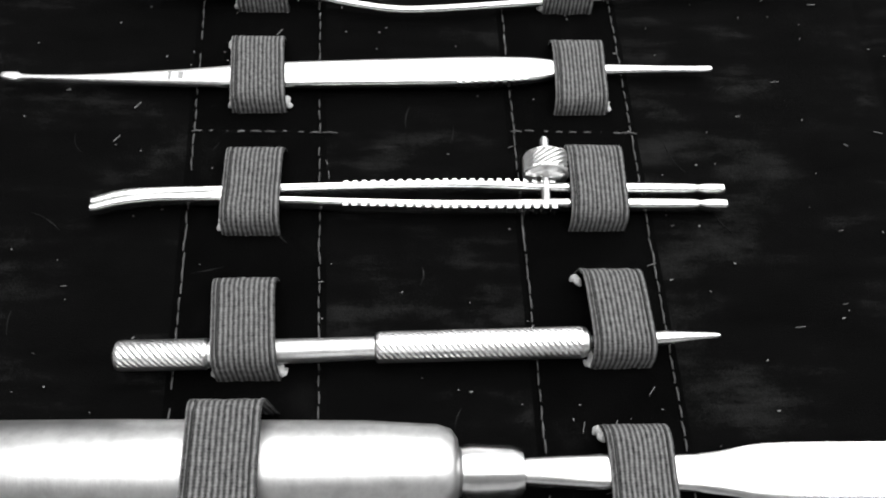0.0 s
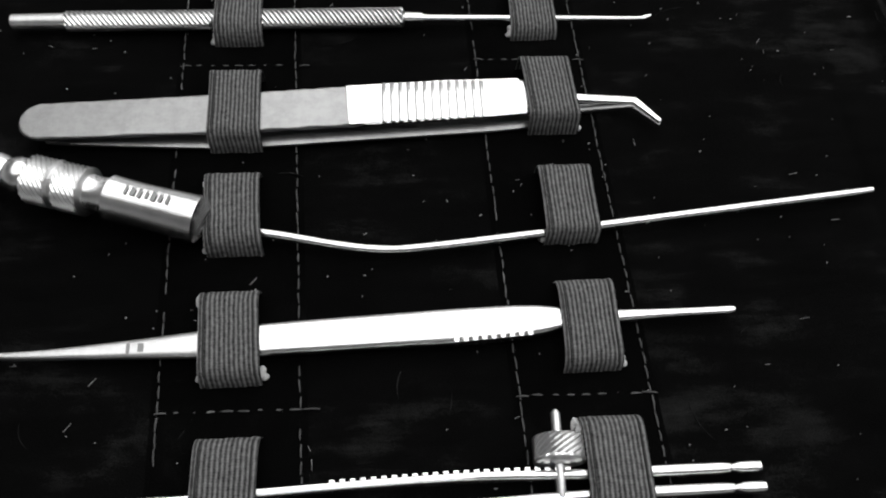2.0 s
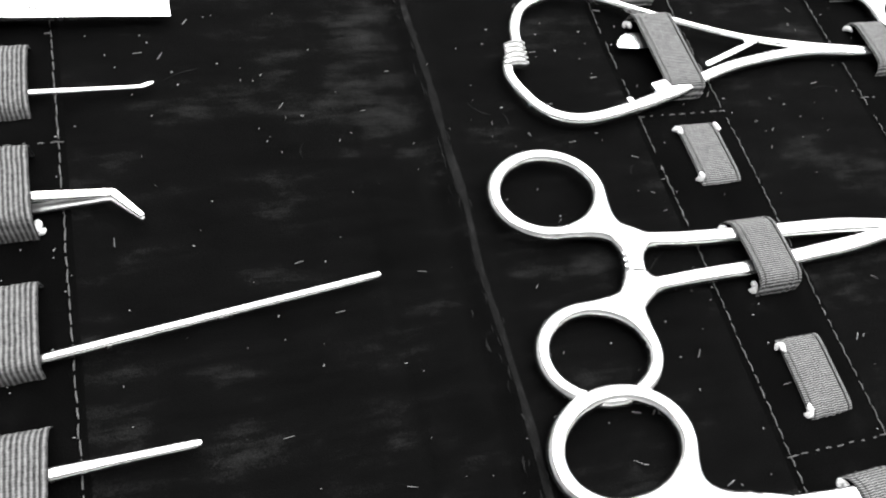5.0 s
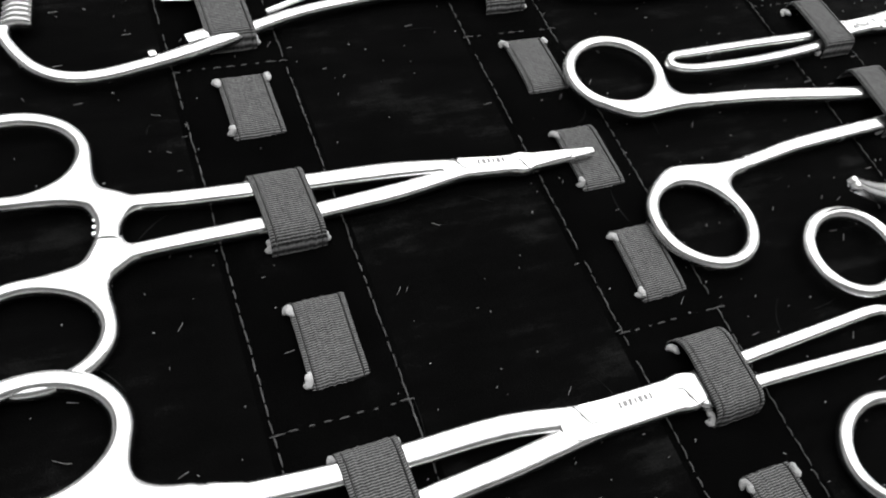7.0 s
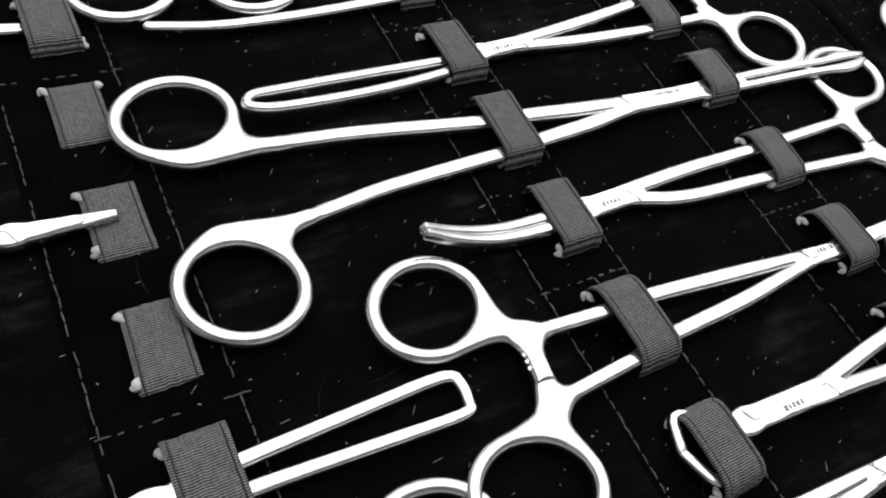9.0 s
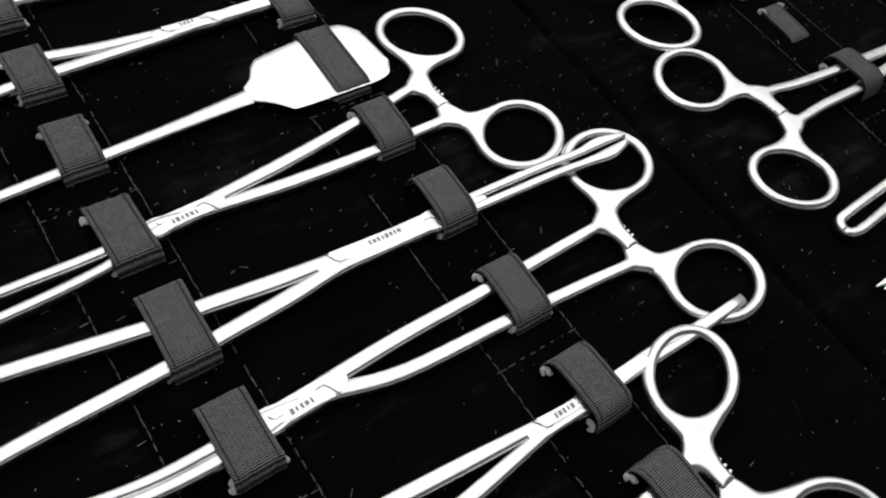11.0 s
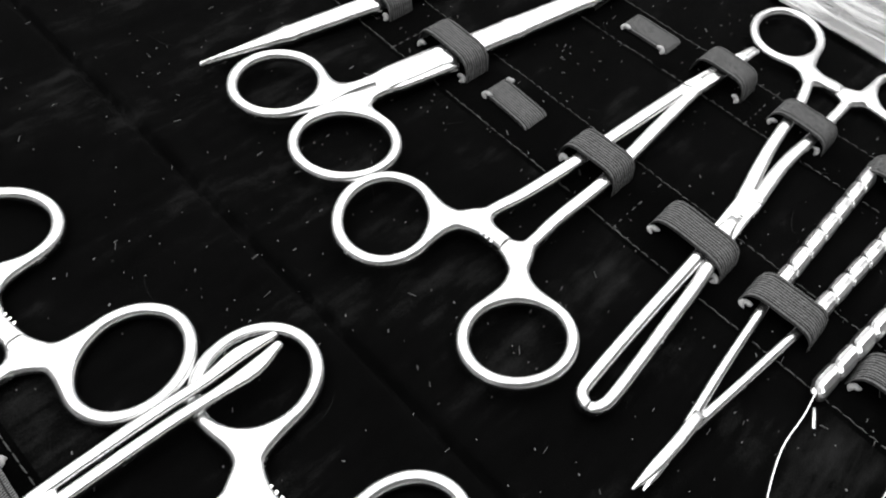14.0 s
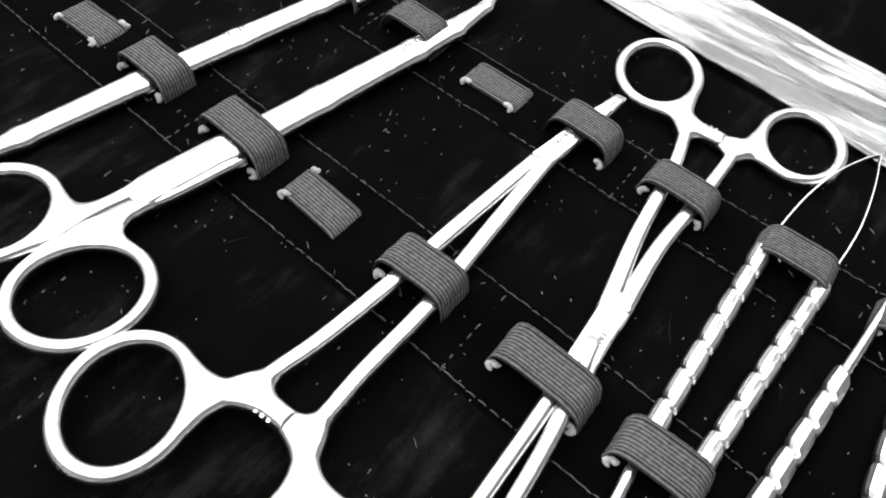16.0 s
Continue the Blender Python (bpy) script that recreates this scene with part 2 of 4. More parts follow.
def forged(name, field, lo, hi, z, high, edge, material, parent, label="", step=0.5):
    """A flat forged piece with rounded edges, from a plan field that is positive inside."""
    gx, gy = np.arange(lo[0], hi[0] + step, step), np.arange(lo[1], hi[1] + step, step)
    X, Y = np.meshgrid(gx, gy)
    F = field(X, Y)
    e = 0.05
    GX, GY = (field(X + e, Y) - field(X - e, Y)) / (2 * e), (field(X, Y + e) - field(X, Y - e)) / (2 * e)
    ny, nx = F.shape
    flat, fx, fy = F.ravel(), GX.ravel(), GY.ravel()
    px, py = X.ravel(), Y.ravel()
    verts, norms, faces, inside, cross = [], [], [], {}, {}

    def node(i):
        if i not in inside:
            s = min(flat[i] / edge, 1.0)
            h = high * math.sqrt(max(1 - (1 - s) ** 2, 0))
            slope = 0.0 if s >= 1 else high * (1 - s) / (edge * max(math.sqrt(1 - (1 - s) ** 2), 0.08))
            n = Vector((-slope * fx[i], -slope * fy[i], 1)).normalized()
            inside[i] = len(verts)
            verts.extend(((px[i], py[i], z + h), (px[i], py[i], z - h)))
            norms.extend((tuple(n), (n.x, n.y, -n.z)))
        return inside[i], inside[i] + 1

    def edge_node(i, j):
        key = (min(i, j), max(i, j))
        if key not in cross:
            t = flat[i] / (flat[i] - flat[j])
            n = Vector((-(fx[i] + t * (fx[j] - fx[i])), -(fy[i] + t * (fy[j] - fy[i])), 0))
            n.normalize()
            cross[key] = len(verts)
            verts.append((px[i] + t * (px[j] - px[i]), py[i] + t * (py[j] - py[i]), z))
            norms.append(tuple(n))
        return cross[key], cross[key]

    pos = flat > 0
    cells = pos.reshape(ny, nx)
    live = cells[:-1, :-1] | cells[1:, :-1] | cells[:-1, 1:] | cells[1:, 1:]
    for r, c in zip(*np.nonzero(live)):
        q = r * nx + c
        for tri in ((q, q + 1, q + nx + 1), (q, q + nx + 1, q + nx)):
            poly = []
            for k in range(3):
                i, j = tri[k], tri[(k + 1) % 3]
                if pos[i]:
                    poly.append(node(i))
                if pos[i] != pos[j]:
                    poly.append(edge_node(i, j) if pos[i] else edge_node(j, i))
            if len(poly) >= 3:
                faces.append([p[0] for p in poly])
                faces.append([p[1] for p in poly][::-1])
    off = Vector((0, 0, 0))
    base = parent
    while base is not None:
        off += base.location
        base = base.parent
    me = bpy.data.meshes.new(name)
    me.from_pydata([(v[0] * MM - off.x, v[1] * MM - off.y, v[2] * MM - off.z) for v in verts], [], faces)
    me.polygons.foreach_set("use_smooth", [True] * len(me.polygons))
    me.normals_split_custom_set_from_vertices(norms)
    me.materials.append(material)
    ob = new(name, me)
    ob.parent = parent
    if label:
        tagged(ob, label=label)
    return ob


# ---- the room that closes the place ----
def slab(name, lo, hi, material):
    bm = bmesh.new()
    c = [(a + b) * 500 for a, b in zip(lo, hi)]
    s = [(b - a) * 1000 for a, b in zip(lo, hi)]
    box(bm, *c, *s)
    ob = part(name, bm, material, None)
    return tagged(ob, kind="structure")


slab("floor", (-2.6, -2.6, -0.85), (3.4, 3.4, -0.75), TABLE)
slab("ceiling", (-2.6, -2.6, 1.75), (3.4, 3.4, 1.85), WALL)
slab("wall_north", (-2.6, 3.4, -0.75), (3.4, 3.5, 1.75), WALL)
slab("wall_south", (-2.6, -2.7, -0.75), (3.4, -2.6, 1.75), WALL)
slab("wall_east", (3.4, -2.6, -0.75), (3.5, 3.4, 1.75), WALL)
slab("wall_west", (-2.7, -2.6, -0.75), (-2.6, 3.4, 1.75), WALL)

table = thing("table", 400, 40, "dark laminate table under the black cloth", "table")
bm = bmesh.new()
box(bm, 420, 40, -18, 1600, 800, 28, 0, 3)
part("tabletop", bm, TABLE, table)
for lx in (-330, 1170):
    for ly in (-320, 400):
        bm = bmesh.new()
        box(bm, lx, ly, -391, 50, 50, 718, 0, 3)
        part("leg", bm, TABLE, table)

# ---- the instrument roll: velvet sheet, bands, stitches, elastic loops ----
roll = thing("instrument_roll", 400, 0, "unrolled black velvet instrument roll with grey elastic loops", "instrument roll")
FOLDS = ((190.5, 0.0), (609.0, 0.05))
X0, X1, Y0, Y1 = -190.0, 838.0, -210.0, 330.0


def edge_x(y):
    return 838 + 0.12 * y


def relief(x, y):
    """Soft undulation of the cloth and the two folds."""
    z = 0.45 * noise.noise(Vector((x / 60, y / 60, 3.1))) + 0.2 * noise.noise(Vector((x / 17, y / 17, 7.7)))
    for fx, slope in FOLDS:
        d = x - fx - slope * y
        if slope:
            z += 0.8 * math.exp(-((d - 4) / 4.0) ** 2) + 0.5 * math.exp(-((d + 5) / 4.0) ** 2) - 2.2 * math.exp(-(d / 1.3) ** 2)
        else:
            z += 1.3 * math.exp(-(d / 3.2) ** 2) - 0.9 * math.exp(-((d + 6) / 3.0) ** 2) - 0.5 * math.exp(-((d + 24) / 2.0) ** 2)
    return z - 0.55


bm = bmesh.new()
ny = 110
cols = [i / 250 for i in range(251)]
for fx, slope in FOLDS:
    mid = (fx - X0) / (838 - X0)
    cols += [mid + k * 0.8 / (838 - X0) for k in range(-32, 33)]
cols = sorted(cols)
nx = len(cols) - 1
grid = []
for j in range(ny + 1):
    row = []
    y = Y0 + (Y1 - Y0) * j / ny
    for i in range(nx + 1):
        x = X0 + (edge_x(y) - X0) * cols[i]
        row.append(bm.verts.new((x, y, relief(x, y))))
    grid.append(row)
for j in range(ny):
    for i in range(nx):
        bm.faces.new((grid[j][i], grid[j][i + 1], grid[j + 1][i + 1], grid[j + 1][i]))
rim = [grid[0][i] for i in range(nx + 1)] + [grid[j][nx] for j in range(1, ny + 1)] + [grid[ny][i] for i in range(nx - 1, -1, -1)] + [grid[j][0] for j in range(ny - 1, 0, -1)]
low = [bm.verts.new((v.co.x, v.co.y, -3.8)) for v in rim]
for k in range(len(rim)):
    bm.faces.new((rim[k], rim[(k + 1) % len(rim)], low[(k + 1) % len(rim)], low[k]))
part("velvet_sheet", bm, VELVET, roll)

# ridge of a fold: the light it catches is painted as paler velvet
for fx, slope in FOLDS[:1]:
    bm = bmesh.new()
    rows = []
    for j in range(140):
        y = -170 + 3.2 * j
        c = fx + slope * y + 1.2 * noise.noise(Vector((fx, y / 25, 0)))
        half = 0.7 + 1.1 * abs(noise.noise(Vector((fx, y / 14, 5))))
        if slope:
            half *= 0.5
        rows.append([bm.verts.new((c - half, y, relief(c - half, y) + 0.06)), bm.verts.new((c, y, relief(c, y) + 0.12)), bm.verts.new((c + half, y, relief(c + half, y) + 0.06))])
    for a, b in zip(rows, rows[1:]):
        for k in range(2):
            bm.faces.new((a[k], a[k + 1], b[k + 1], b[k]))
    part("fold_ridge", bm, LIT_FOLD, roll, "grey ridge of a fold, painted paler where it catches light")

# bands: left seam x, right seam x, both at y = 0, and the lean of the seams
BANDS = (
    (-2.0, 27.0, -0.045), (72.8, 101.0, -0.022), (251.0, 279.2, -0.012), (332.4, 359.6, -0.012),
    (435.6, 461.0, 0.0), (514.0, 539.5, 0.03), (691.0, 718.5, 0.085), (764.0, 787.0, 0.06),
)
CROSS = ((-1.5, 91.5), (-0.8, 92.8), (-12.4, 85.6), (-11.8, 85.8), (-13.0, 84.2), (-12.0, 86.5), (-2.2, 95.5), (-6.5, 90.0))
ROWS = (
    (-81.5, -50.5, -18.0, 14.2, 45.0, 74.4, 108.6, 141.0),
    (-81.5, -48.5, -16.8, 14.6, 45.4, 78.0, 110.2, 141.5),
    (-62.0, -30.0, 4.8, 38.0, 71.3, 106.0, 138.5),
    (-60.0, -27.6, 4.3, 37.8, 72.0, 104.5, 137.0),
    (-95.0, -62.5, -28.5, 5.4, 37.0, 69.6, 103.5, 136.0, 168.5),
    (-92.0, -60.6, -27.0, 4.6, 39.3, 72.2, 104.0, 136.8, 169.5),
    (-84.5, -51.7, -21.6, 15.6, 50.0, 79.6, 116.8, 148.3, 181.0),
    (-88.0, -55.3, -21.1, 10.6, 42.0, 75.0, 107.5, 140.0),
)


def lean_x(band, x, y):
    return x + BANDS[band][2] * y


def stitches(a, b, z=0.2, seed=0):
    """A dashed line of sewn thread from a to b."""
    rnd = random.Random(seed)
    bm = bmesh.new()
    a, b = Vector((*a, 0)), Vector((*b, 0))
    d = b - a
    n = int(d.length / 3.4)
    d.normalize()
    ang = math.atan2(d.y, d.x)
    for k in range(n):
        if rnd.random() < 0.07:
            continue
        c = a + d * (3.4 * (k + 0.5))
        x, y = c.x + rnd.uniform(-0.12, 0.12), c.y + rnd.uniform(-0.12, 0.12)
        h = relief(x, y) + 0.68
        lx = rnd.uniform(1.05, 1.75)
        e = Vector((math.cos(ang + rnd.uniform(-0.08, 0.08)) * lx, math.sin(ang + rnd.uniform(-0.08, 0.08)) * lx, 0))
        sweep(bm, [(x - e.x, y - e.y, h - 0.3, 0.3, 0.25), (x, y, h + 0.02, 0.44, 0.3), (x + e.x, y + e.y, h - 0.3, 0.3, 0.25)], 1, 6, 2, False)
    return bm


for i, (xl, xr, lean) in enumerate(BANDS):
    bm = bmesh.new()
    rows = []
    for j in range(100):
        y = -168 + 4 * j
        row = []
        for k in range(9):
            s = k / 8
            x = lean_x(i, xl - 1.5 + (xr - xl + 3) * s, y)
            puff = 0.55 * (1 - (2 * s - 1) ** 6) + 0.35 * math.exp(-((abs(2 * s - 1) - 0.55) / 0.2) ** 2) * (0.6 + noise.noise(Vector((x / 8, y / 9, i))))
            row.append(bm.verts.new((x, y, relief(x, y) + 0.03 + puff)))
        rows.append(row)
    for a, b in zip(rows, rows[1:]):
        for k in range(8):
            bm.faces.new((a[k], a[k + 1], b[k + 1], b[k]))
    part("velvet_band", bm, RIBBON, roll)
    for s, x in enumerate((xl, xr)):
        part("seam", stitches((lean_x(i, x, -165), -165), (lean_x(i, x, 225), 225), seed=i * 7 + s), THREAD, roll, "dashed grey machine stitching")
    for k, y in enumerate(CROSS[i]):
        part("cross_seam", stitches((lean_x(i, xl - 1, y), y), (lean_x(i, xr + 4, y), y - 0.4), seed=91 + i * 3 + k), THREAD, roll, "dashed grey cross stitching")


SHIFT = (1.5, 4.0, 3.0, 3.4, 4.5, 5.0, 1.5, 3.0)


def elastic(band, y, height, length=20.6, width=12.8, shift=0.0, seed=0, square=False):
    """One elastic loop: a ribbed band that arches over what it holds, with frayed rubber ends at its corners."""
    rnd = random.Random(seed)
    xl, xr, lean = BANDS[band]
    cx = lean_x(band, (xl + xr) / 2 - 1.2 + SHIFT[band] + shift, y)
    bm = bmesh.new()
    weave = bm.loops.layers.uv.new("weave")
    slim = (1.0, 1.0, 1.0, 1.0, 0.94, 0.94, 0.9, 0.9)[band]
    width *= slim
    if height > 2:
        height *= 1.0 if height > 15 else 0.92
    nu, nv = 40, 26
    power = 14.0 if square else 6.0 if height < 9.9 else 2.4
    skew = rnd.uniform(-0.5, 0.5)
    rows = []
    for j in range(nv + 1):
        v = 2 * j / nv - 1
        yy = y + v * length / 2
        lift = max(height, 1.3) * (1 - abs(v) ** power) ** 0.6
        row, wide = [], width * (1 - 0.03 * (1 - v * v)) / 2
        for i in range(nu + 1):
            u = 2 * i / nu - 1
            x = cx + u * wide + lean * v * length / 2 + skew * v
            groove = 0.06 if 4 < i < nu - 4 else (-0.2 if i in (4, nu - 4) else 0.12)
            curl = -0.25 * max(0, abs(u) - 0.9) / 0.1
            row.append(bm.verts.new((x, yy + 0.25 * noise.noise(Vector((x, y, 2))), relief(x, yy) + 0.55 + lift + groove + curl)))
        rows.append(row)
    for a, b in zip(rows, rows[1:]):
        for k in range(nu):
            f = bm.faces.new((a[k], a[k + 1], b[k + 1], b[k]))
            for lp, (du, dv) in zip(f.loops, ((0, 0), (1, 0), (1, 1), (0, 1))):
                lp[weave].uv = ((k + du - nu / 2) / nu * width, (rows.index(a) + dv) / nv * length)
    geom = bmesh.ops.extrude_face_region(bm, geom=list(bm.faces))
    for v in [g for g in geom["geom"] if isinstance(g, bmesh.types.BMVert)]:
        v.co.z -= 0.8
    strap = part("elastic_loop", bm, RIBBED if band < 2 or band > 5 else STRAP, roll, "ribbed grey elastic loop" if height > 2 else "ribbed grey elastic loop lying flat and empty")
    for s in (-1, 1):
        pts = []
        for j in range(0, nv + 1, 2):
            v = 2 * j / nv - 1
            yy = y + v * length / 2
            lift = max(height, 1.3) * (1 - abs(v) ** power) ** 0.6
            x = cx + s * (width / 2 - 1.25) + lean * v * length / 2 + skew * v
            pts.append((x, yy, relief(x, yy) + 0.5 + lift, 0.42, 0.5))
        e = bmesh.new()
        sweep(e, pts, 1, 6, 2, False)
        part("edge_stitching", e, STRAP_EDGE, strap, "dark stitched edge")
    for s, v in ((-1, 1), (-1, -1), (1, -1), (1, 1)):
        if rnd.random() > (0.8 if s < 0 else 0.22):
            continue
        t = bmesh.new()
        x, yy = cx + s * (width / 2 + 0.2) + lean * v * length / 2 + skew * v, y + v * (length / 2 - 2.0)
        base = relief(x, yy) + 0.9
        q = [rnd.uniform(-0.5, 0.5) for _ in range(6)]
        sweep(t, [(x + 0.7 * s, yy + q[0], base - 0.2, 0.9, 0.9), (x + 0.1 * s, yy + 0.5 * v + q[1], base + 0.4, 1.9, 1.5), (x - 0.5 * s, yy + q[2], base + 0.9, 1.5, 1.8), (x - 0.3 * s, yy - 0.9 * v + q[3], base + 1.2, 1.8, 1.4), (x - 0.9 * s, yy - 1.5 * v, base + 0.9, 0.8, 0.8)], 3, 8, 2)
        part("frayed_end", t, TUFT, strap, "pale frayed rubber thread end")
    return strap


# what each loop holds: band, row, height of the arch
HELD = {
    (0, 0): 20.5, (1, 0): 7.4, (0, 1): 8.2, (1, 1): 8.2, (0, 2): 6.0, (1, 2): 6.4, (0, 3): 5.4, (1, 3): 5.0, (0, 4): 6.4, (1, 4): 6.0, (0, 5): 7.6, (1, 5): 7.8,
    (0, 6): 6.0, (1, 6): 4.4, (0, 7): 11.8, (1, 7): 6.2, (3, 5): 5.0, (5, 6): 5.2, (5, 7): 5.6, (6, 5): 8.6, (7, 5): 8.6, (6, 3): 8.4, (7, 3): 8.2, (7, 0): 5.6, (7, 1): 7.4, (6, 0): 7.4, (6, 1): 6.6, (6, 2): 7.0, (7, 2): 6.6, (6, 6): 7.4, (7, 6): 7.4, (4, 2): 7.6, (5, 2): 7.4, (4, 1): 7.2, (5, 1): 7.6, (5, 4): 7.6, (4, 4): 7.0,
}
SQUARE = {(2, 5), (4, 4), (0, 0), (4, 5), (5, 6), (0, 5), (1, 4), (1, 5), (4, 3)}
EMPTY = {(2, 0), (2, 2), (2, 4), (3, 2), (3, 3), (3, 4), (3, 0), (6, 4), (7, 4), (7, 7), (6, 7), (6, 8)}
for b, ys in enumerate(ROWS):
    for k, y in enumerate(ys):
        high = 1.3 if (b, k) in EMPTY else HELD.get((b, k), 6.2)
        elastic(b, y, high, length={(0, 0): 27.0, (5, 6): 32.0, (0, 5): 22.5, (1, 4): 20.4, (1, 5): 22.0, (4, 5): 22.5, (4, 4): 24.4, (2, 5): 31.0, (6, 2): 25.5, (6, 5): 25.5, (4, 2): 25.0, (5, 1): 24.0}.get((b, k), 20.6 if (b, k) in EMPTY else 21.6), seed=b * 20 + k, square=(b, k) in SQUARE)


# ---- instruments ----
def marks(parent, x, y, z, turn, n, w, h, gap=0.35):
    """Engraved lettering too small to read, as plain bars."""
    for k in range(n):
        bm = bmesh.new()
        s = (k - (n - 1) / 2) * (w + gap)
        box(bm, x + s * math.cos(turn), y + s * math.sin(turn), z, w * (0.55, 1.0, 0.75)[k % 3], h * (1.0, 0.85, 0.95, 0.8)[k % 4], 0.12, turn)
        part("engraved_mark", bm, ETCH, parent, "small dark engraved mark")


def lateral(p, q, off):
    """A point at p shifted sideways from the line p to q."""
    d = Vector((q[0] - p[0], q[1] - p[1]))
    d.normalize()
    return p[0] - d.y * off, p[1] + d.x * off


def ringed(name, label, category, rings, necks, shanks, joint, jaws, ratchet=True, z=2.6, wire=4.2, bar=4.0, jaw_w=(4.2, 1.8), mark=4, shank_w=3.8, jaw_h=3.4, starts=(None, None), bulge=0, solid=(), group="ring-handled instruments"):
    """Two arms crossing in a box joint, with finger rings.
    rings: centre, half axes and turn of each; necks: where each arm leaves its ring; shanks: points of each arm from neck to joint;
    joint: (shank side, jaw side); jaws: points of each jaw from the joint out."""
    root = thing(name, joint[0][0], joint[0][1], label, category, group)
    d = Vector((joint[1][0] - joint[0][0], joint[1][1] - joint[0][1]))
    turn = math.atan2(d.y, d.x)
    dn = d.normalized()
    for k in range(2):
        ring, nk, o = rings[k], necks[k], necks[1 - k]
        sgn = 1 if (nk[1] - o[1]) * d.x - (nk[0] - o[0]) * d.y > 0 else -1
        zz = z + (0.3 if k == 0 else -0.3)
        v = Vector((nk[0] - ring[0], nk[1] - ring[1])).normalized()
        inner = (ring[0], ring[1], ring[2] - wire + 0.25, ring[3] - wire + 0.25, ring[4])
        q = math.atan2(v.y, v.x) - radians(ring[4])
        rho = 1 / math.hypot(math.cos(q) / ring[2], math.sin(q) / ring[3])
        start = (ring[0] + v.x * (rho - 1.0), ring[1] + v.y * (rho - 1.0))
        start = starts[k] or start
        s0 = shanks[k][0]
        w = Vector((s0[0] - nk[0], s0[1] - nk[1])).normalized()
        stop = (nk[0] + w.x * 9, nk[1] + w.y * 9)
        u = Vector((o[0] - nk[0], o[1] - nk[1]))
        reach = 0.74 if k == 0 else 0.5
        tooth = (nk[0] + u.x * reach, nk[1] + u.y * reach)

        def field(x, y):
            tan = starts[k] is not None
            f = smax(oval(x, y, ring, wire / 2), capsule(x, y, start, nk, 2.2 if tan else 3.4, 2.4 if tan else 2.6), 10.0 if tan else 8.0)
            f = smax(f, capsule(x, y, nk, stop, 2.3 if tan else 2.6, shank_w / 2), 0.6 if tan else 3.0)
            if ratchet:
                far = (u.length * reach) - ((x - nk[0]) * u.x + (y - nk[1]) * u.y) / u.length
                f = smax(f, -smax(-capsule(x, y, nk, o, 2.8, 2.7), -far, 0.6), 4.0)
            return -smax(-f, hole(x, y, inner), 1.2)

        pad = max(ring[2], ring[3]) + 2
        xs, ys = [ring[0] - pad, ring[0] + pad, nk[0], stop[0], tooth[0]], [ring[1] - pad, ring[1] + pad, nk[1], stop[1], tooth[1]]
        lo, hi = (min(xs) - 4, min(ys) - 4), (max(xs) + 4, max(ys) + 4)
        arm = forged("handle", field, lo, hi, zz, 1.85, 1.95, STEEL, root, "forged arm with finger ring")
        bm = bmesh.new()
        pts = [(nk[0] + w.x * 3, nk[1] + w.y * 3, zz, min(shank_w + 0.1, 4.6), 3.5), (nk[0] + w.x * 9, nk[1] + w.y * 9, zz, shank_w, 3.6)] + [(*p, zz, shank_w * (0.98 + 0.2 * (i + 1) / len(shanks[k])), 3.4) for i, p in enumerate(shanks[k])]
        a, a1 = lateral(joint[0], joint[1], sgn * bar * 0.3), lateral(((joint[0][0] + joint[1][0]) / 2, (joint[0][1] + joint[1][1]) / 2), joint[1], sgn * bar * 0.2)
        if solid:
            pts = pts[:3]
        else:
            pts += [(*a, z, bar * 0.9, 3.5), (*a1, z, bar * 0.8, 3.2)]
        sweep(bm, pts, 5, 16, 3.2)
        part("shank", bm, STEEL, arm)
        if solid:
            continue
        bm = bmesh.new()
        b0 = lateral(joint[1], (2 * joint[1][0] - joint[0][0], 2 * joint[1][1] - joint[0][1]), -sgn * bar * 0.22)
        js = [(*b0, z, jaw_w[0], jaw_h)]
        m = len(jaws[k])
        for i, p in enumerate(jaws[k]):
            f = (i + 1) / m
            wide = jaw_w[0] + (jaw_w[1] - jaw_w[0]) * f
            if bulge and i > m - 3:
                wide = bulge if i == m - 2 else bulge * 0.5
            js.append((p[0], p[1], p[2] if len(p) > 2 else z, wide, jaw_h - 1.0 * f))
        js = [((joint[0][0] + joint[1][0]) / 2, (joint[0][1] + joint[1][1]) / 2, z, jaw_w[0], jaw_h - 0.3)] + js
        sweep(bm, js, 4, 14, 3.0)
        part("jaw", bm, STEEL, arm)
        if ratchet and k == 0:
            un = u.normalized()
            side = Vector((un.y, -un.x))
            if side.dot(dn) > 0:
                side = -side
            for q in range(4):
                s = u.length * 0.18 + q * 1.7
                bm = bmesh.new()
                box(bm, nk[0] + un.x * s + side.x * 2.4, nk[1] + un.y * s + side.y * 2.4, zz - 0.1, 0.8, 1.4, 2.6, math.atan2(un.y, un.x) + 0.35, 0.15)
                part("ratchet_tooth", bm, STEEL, arm)
    if solid:
        # closed jaws: one smooth tapered body with the parting line along its crown
        def body(x, y):
            f = capsule(x, y, solid[0][:2], solid[1][:2], solid[0][2], solid[1][2])
            for p, q in zip(solid[1:], solid[2:]):
                f = smax(f, capsule(x, y, p[:2], q[:2], p[2], q[2]), 1.5)
            return f

        lo, hi = (min(p[0] for p in solid) - 7, min(p[1] for p in solid) - 7), (max(p[0] for p in solid) + 7, max(p[1] for p in solid) + 7)
        jaw = forged("closed_jaw", body, lo, hi, z, 2.2, 3.0, STEEL, root, "two blades closed into one tapered bar")
        bm = bmesh.new()
        sweep(bm, [(p[0], p[1] + 0.3, z + 2.2 * min(1.0, p[2] / 3.0 + 0.3) - 0.02, 0.26, 0.1) for p in solid], 3, 6, 2)
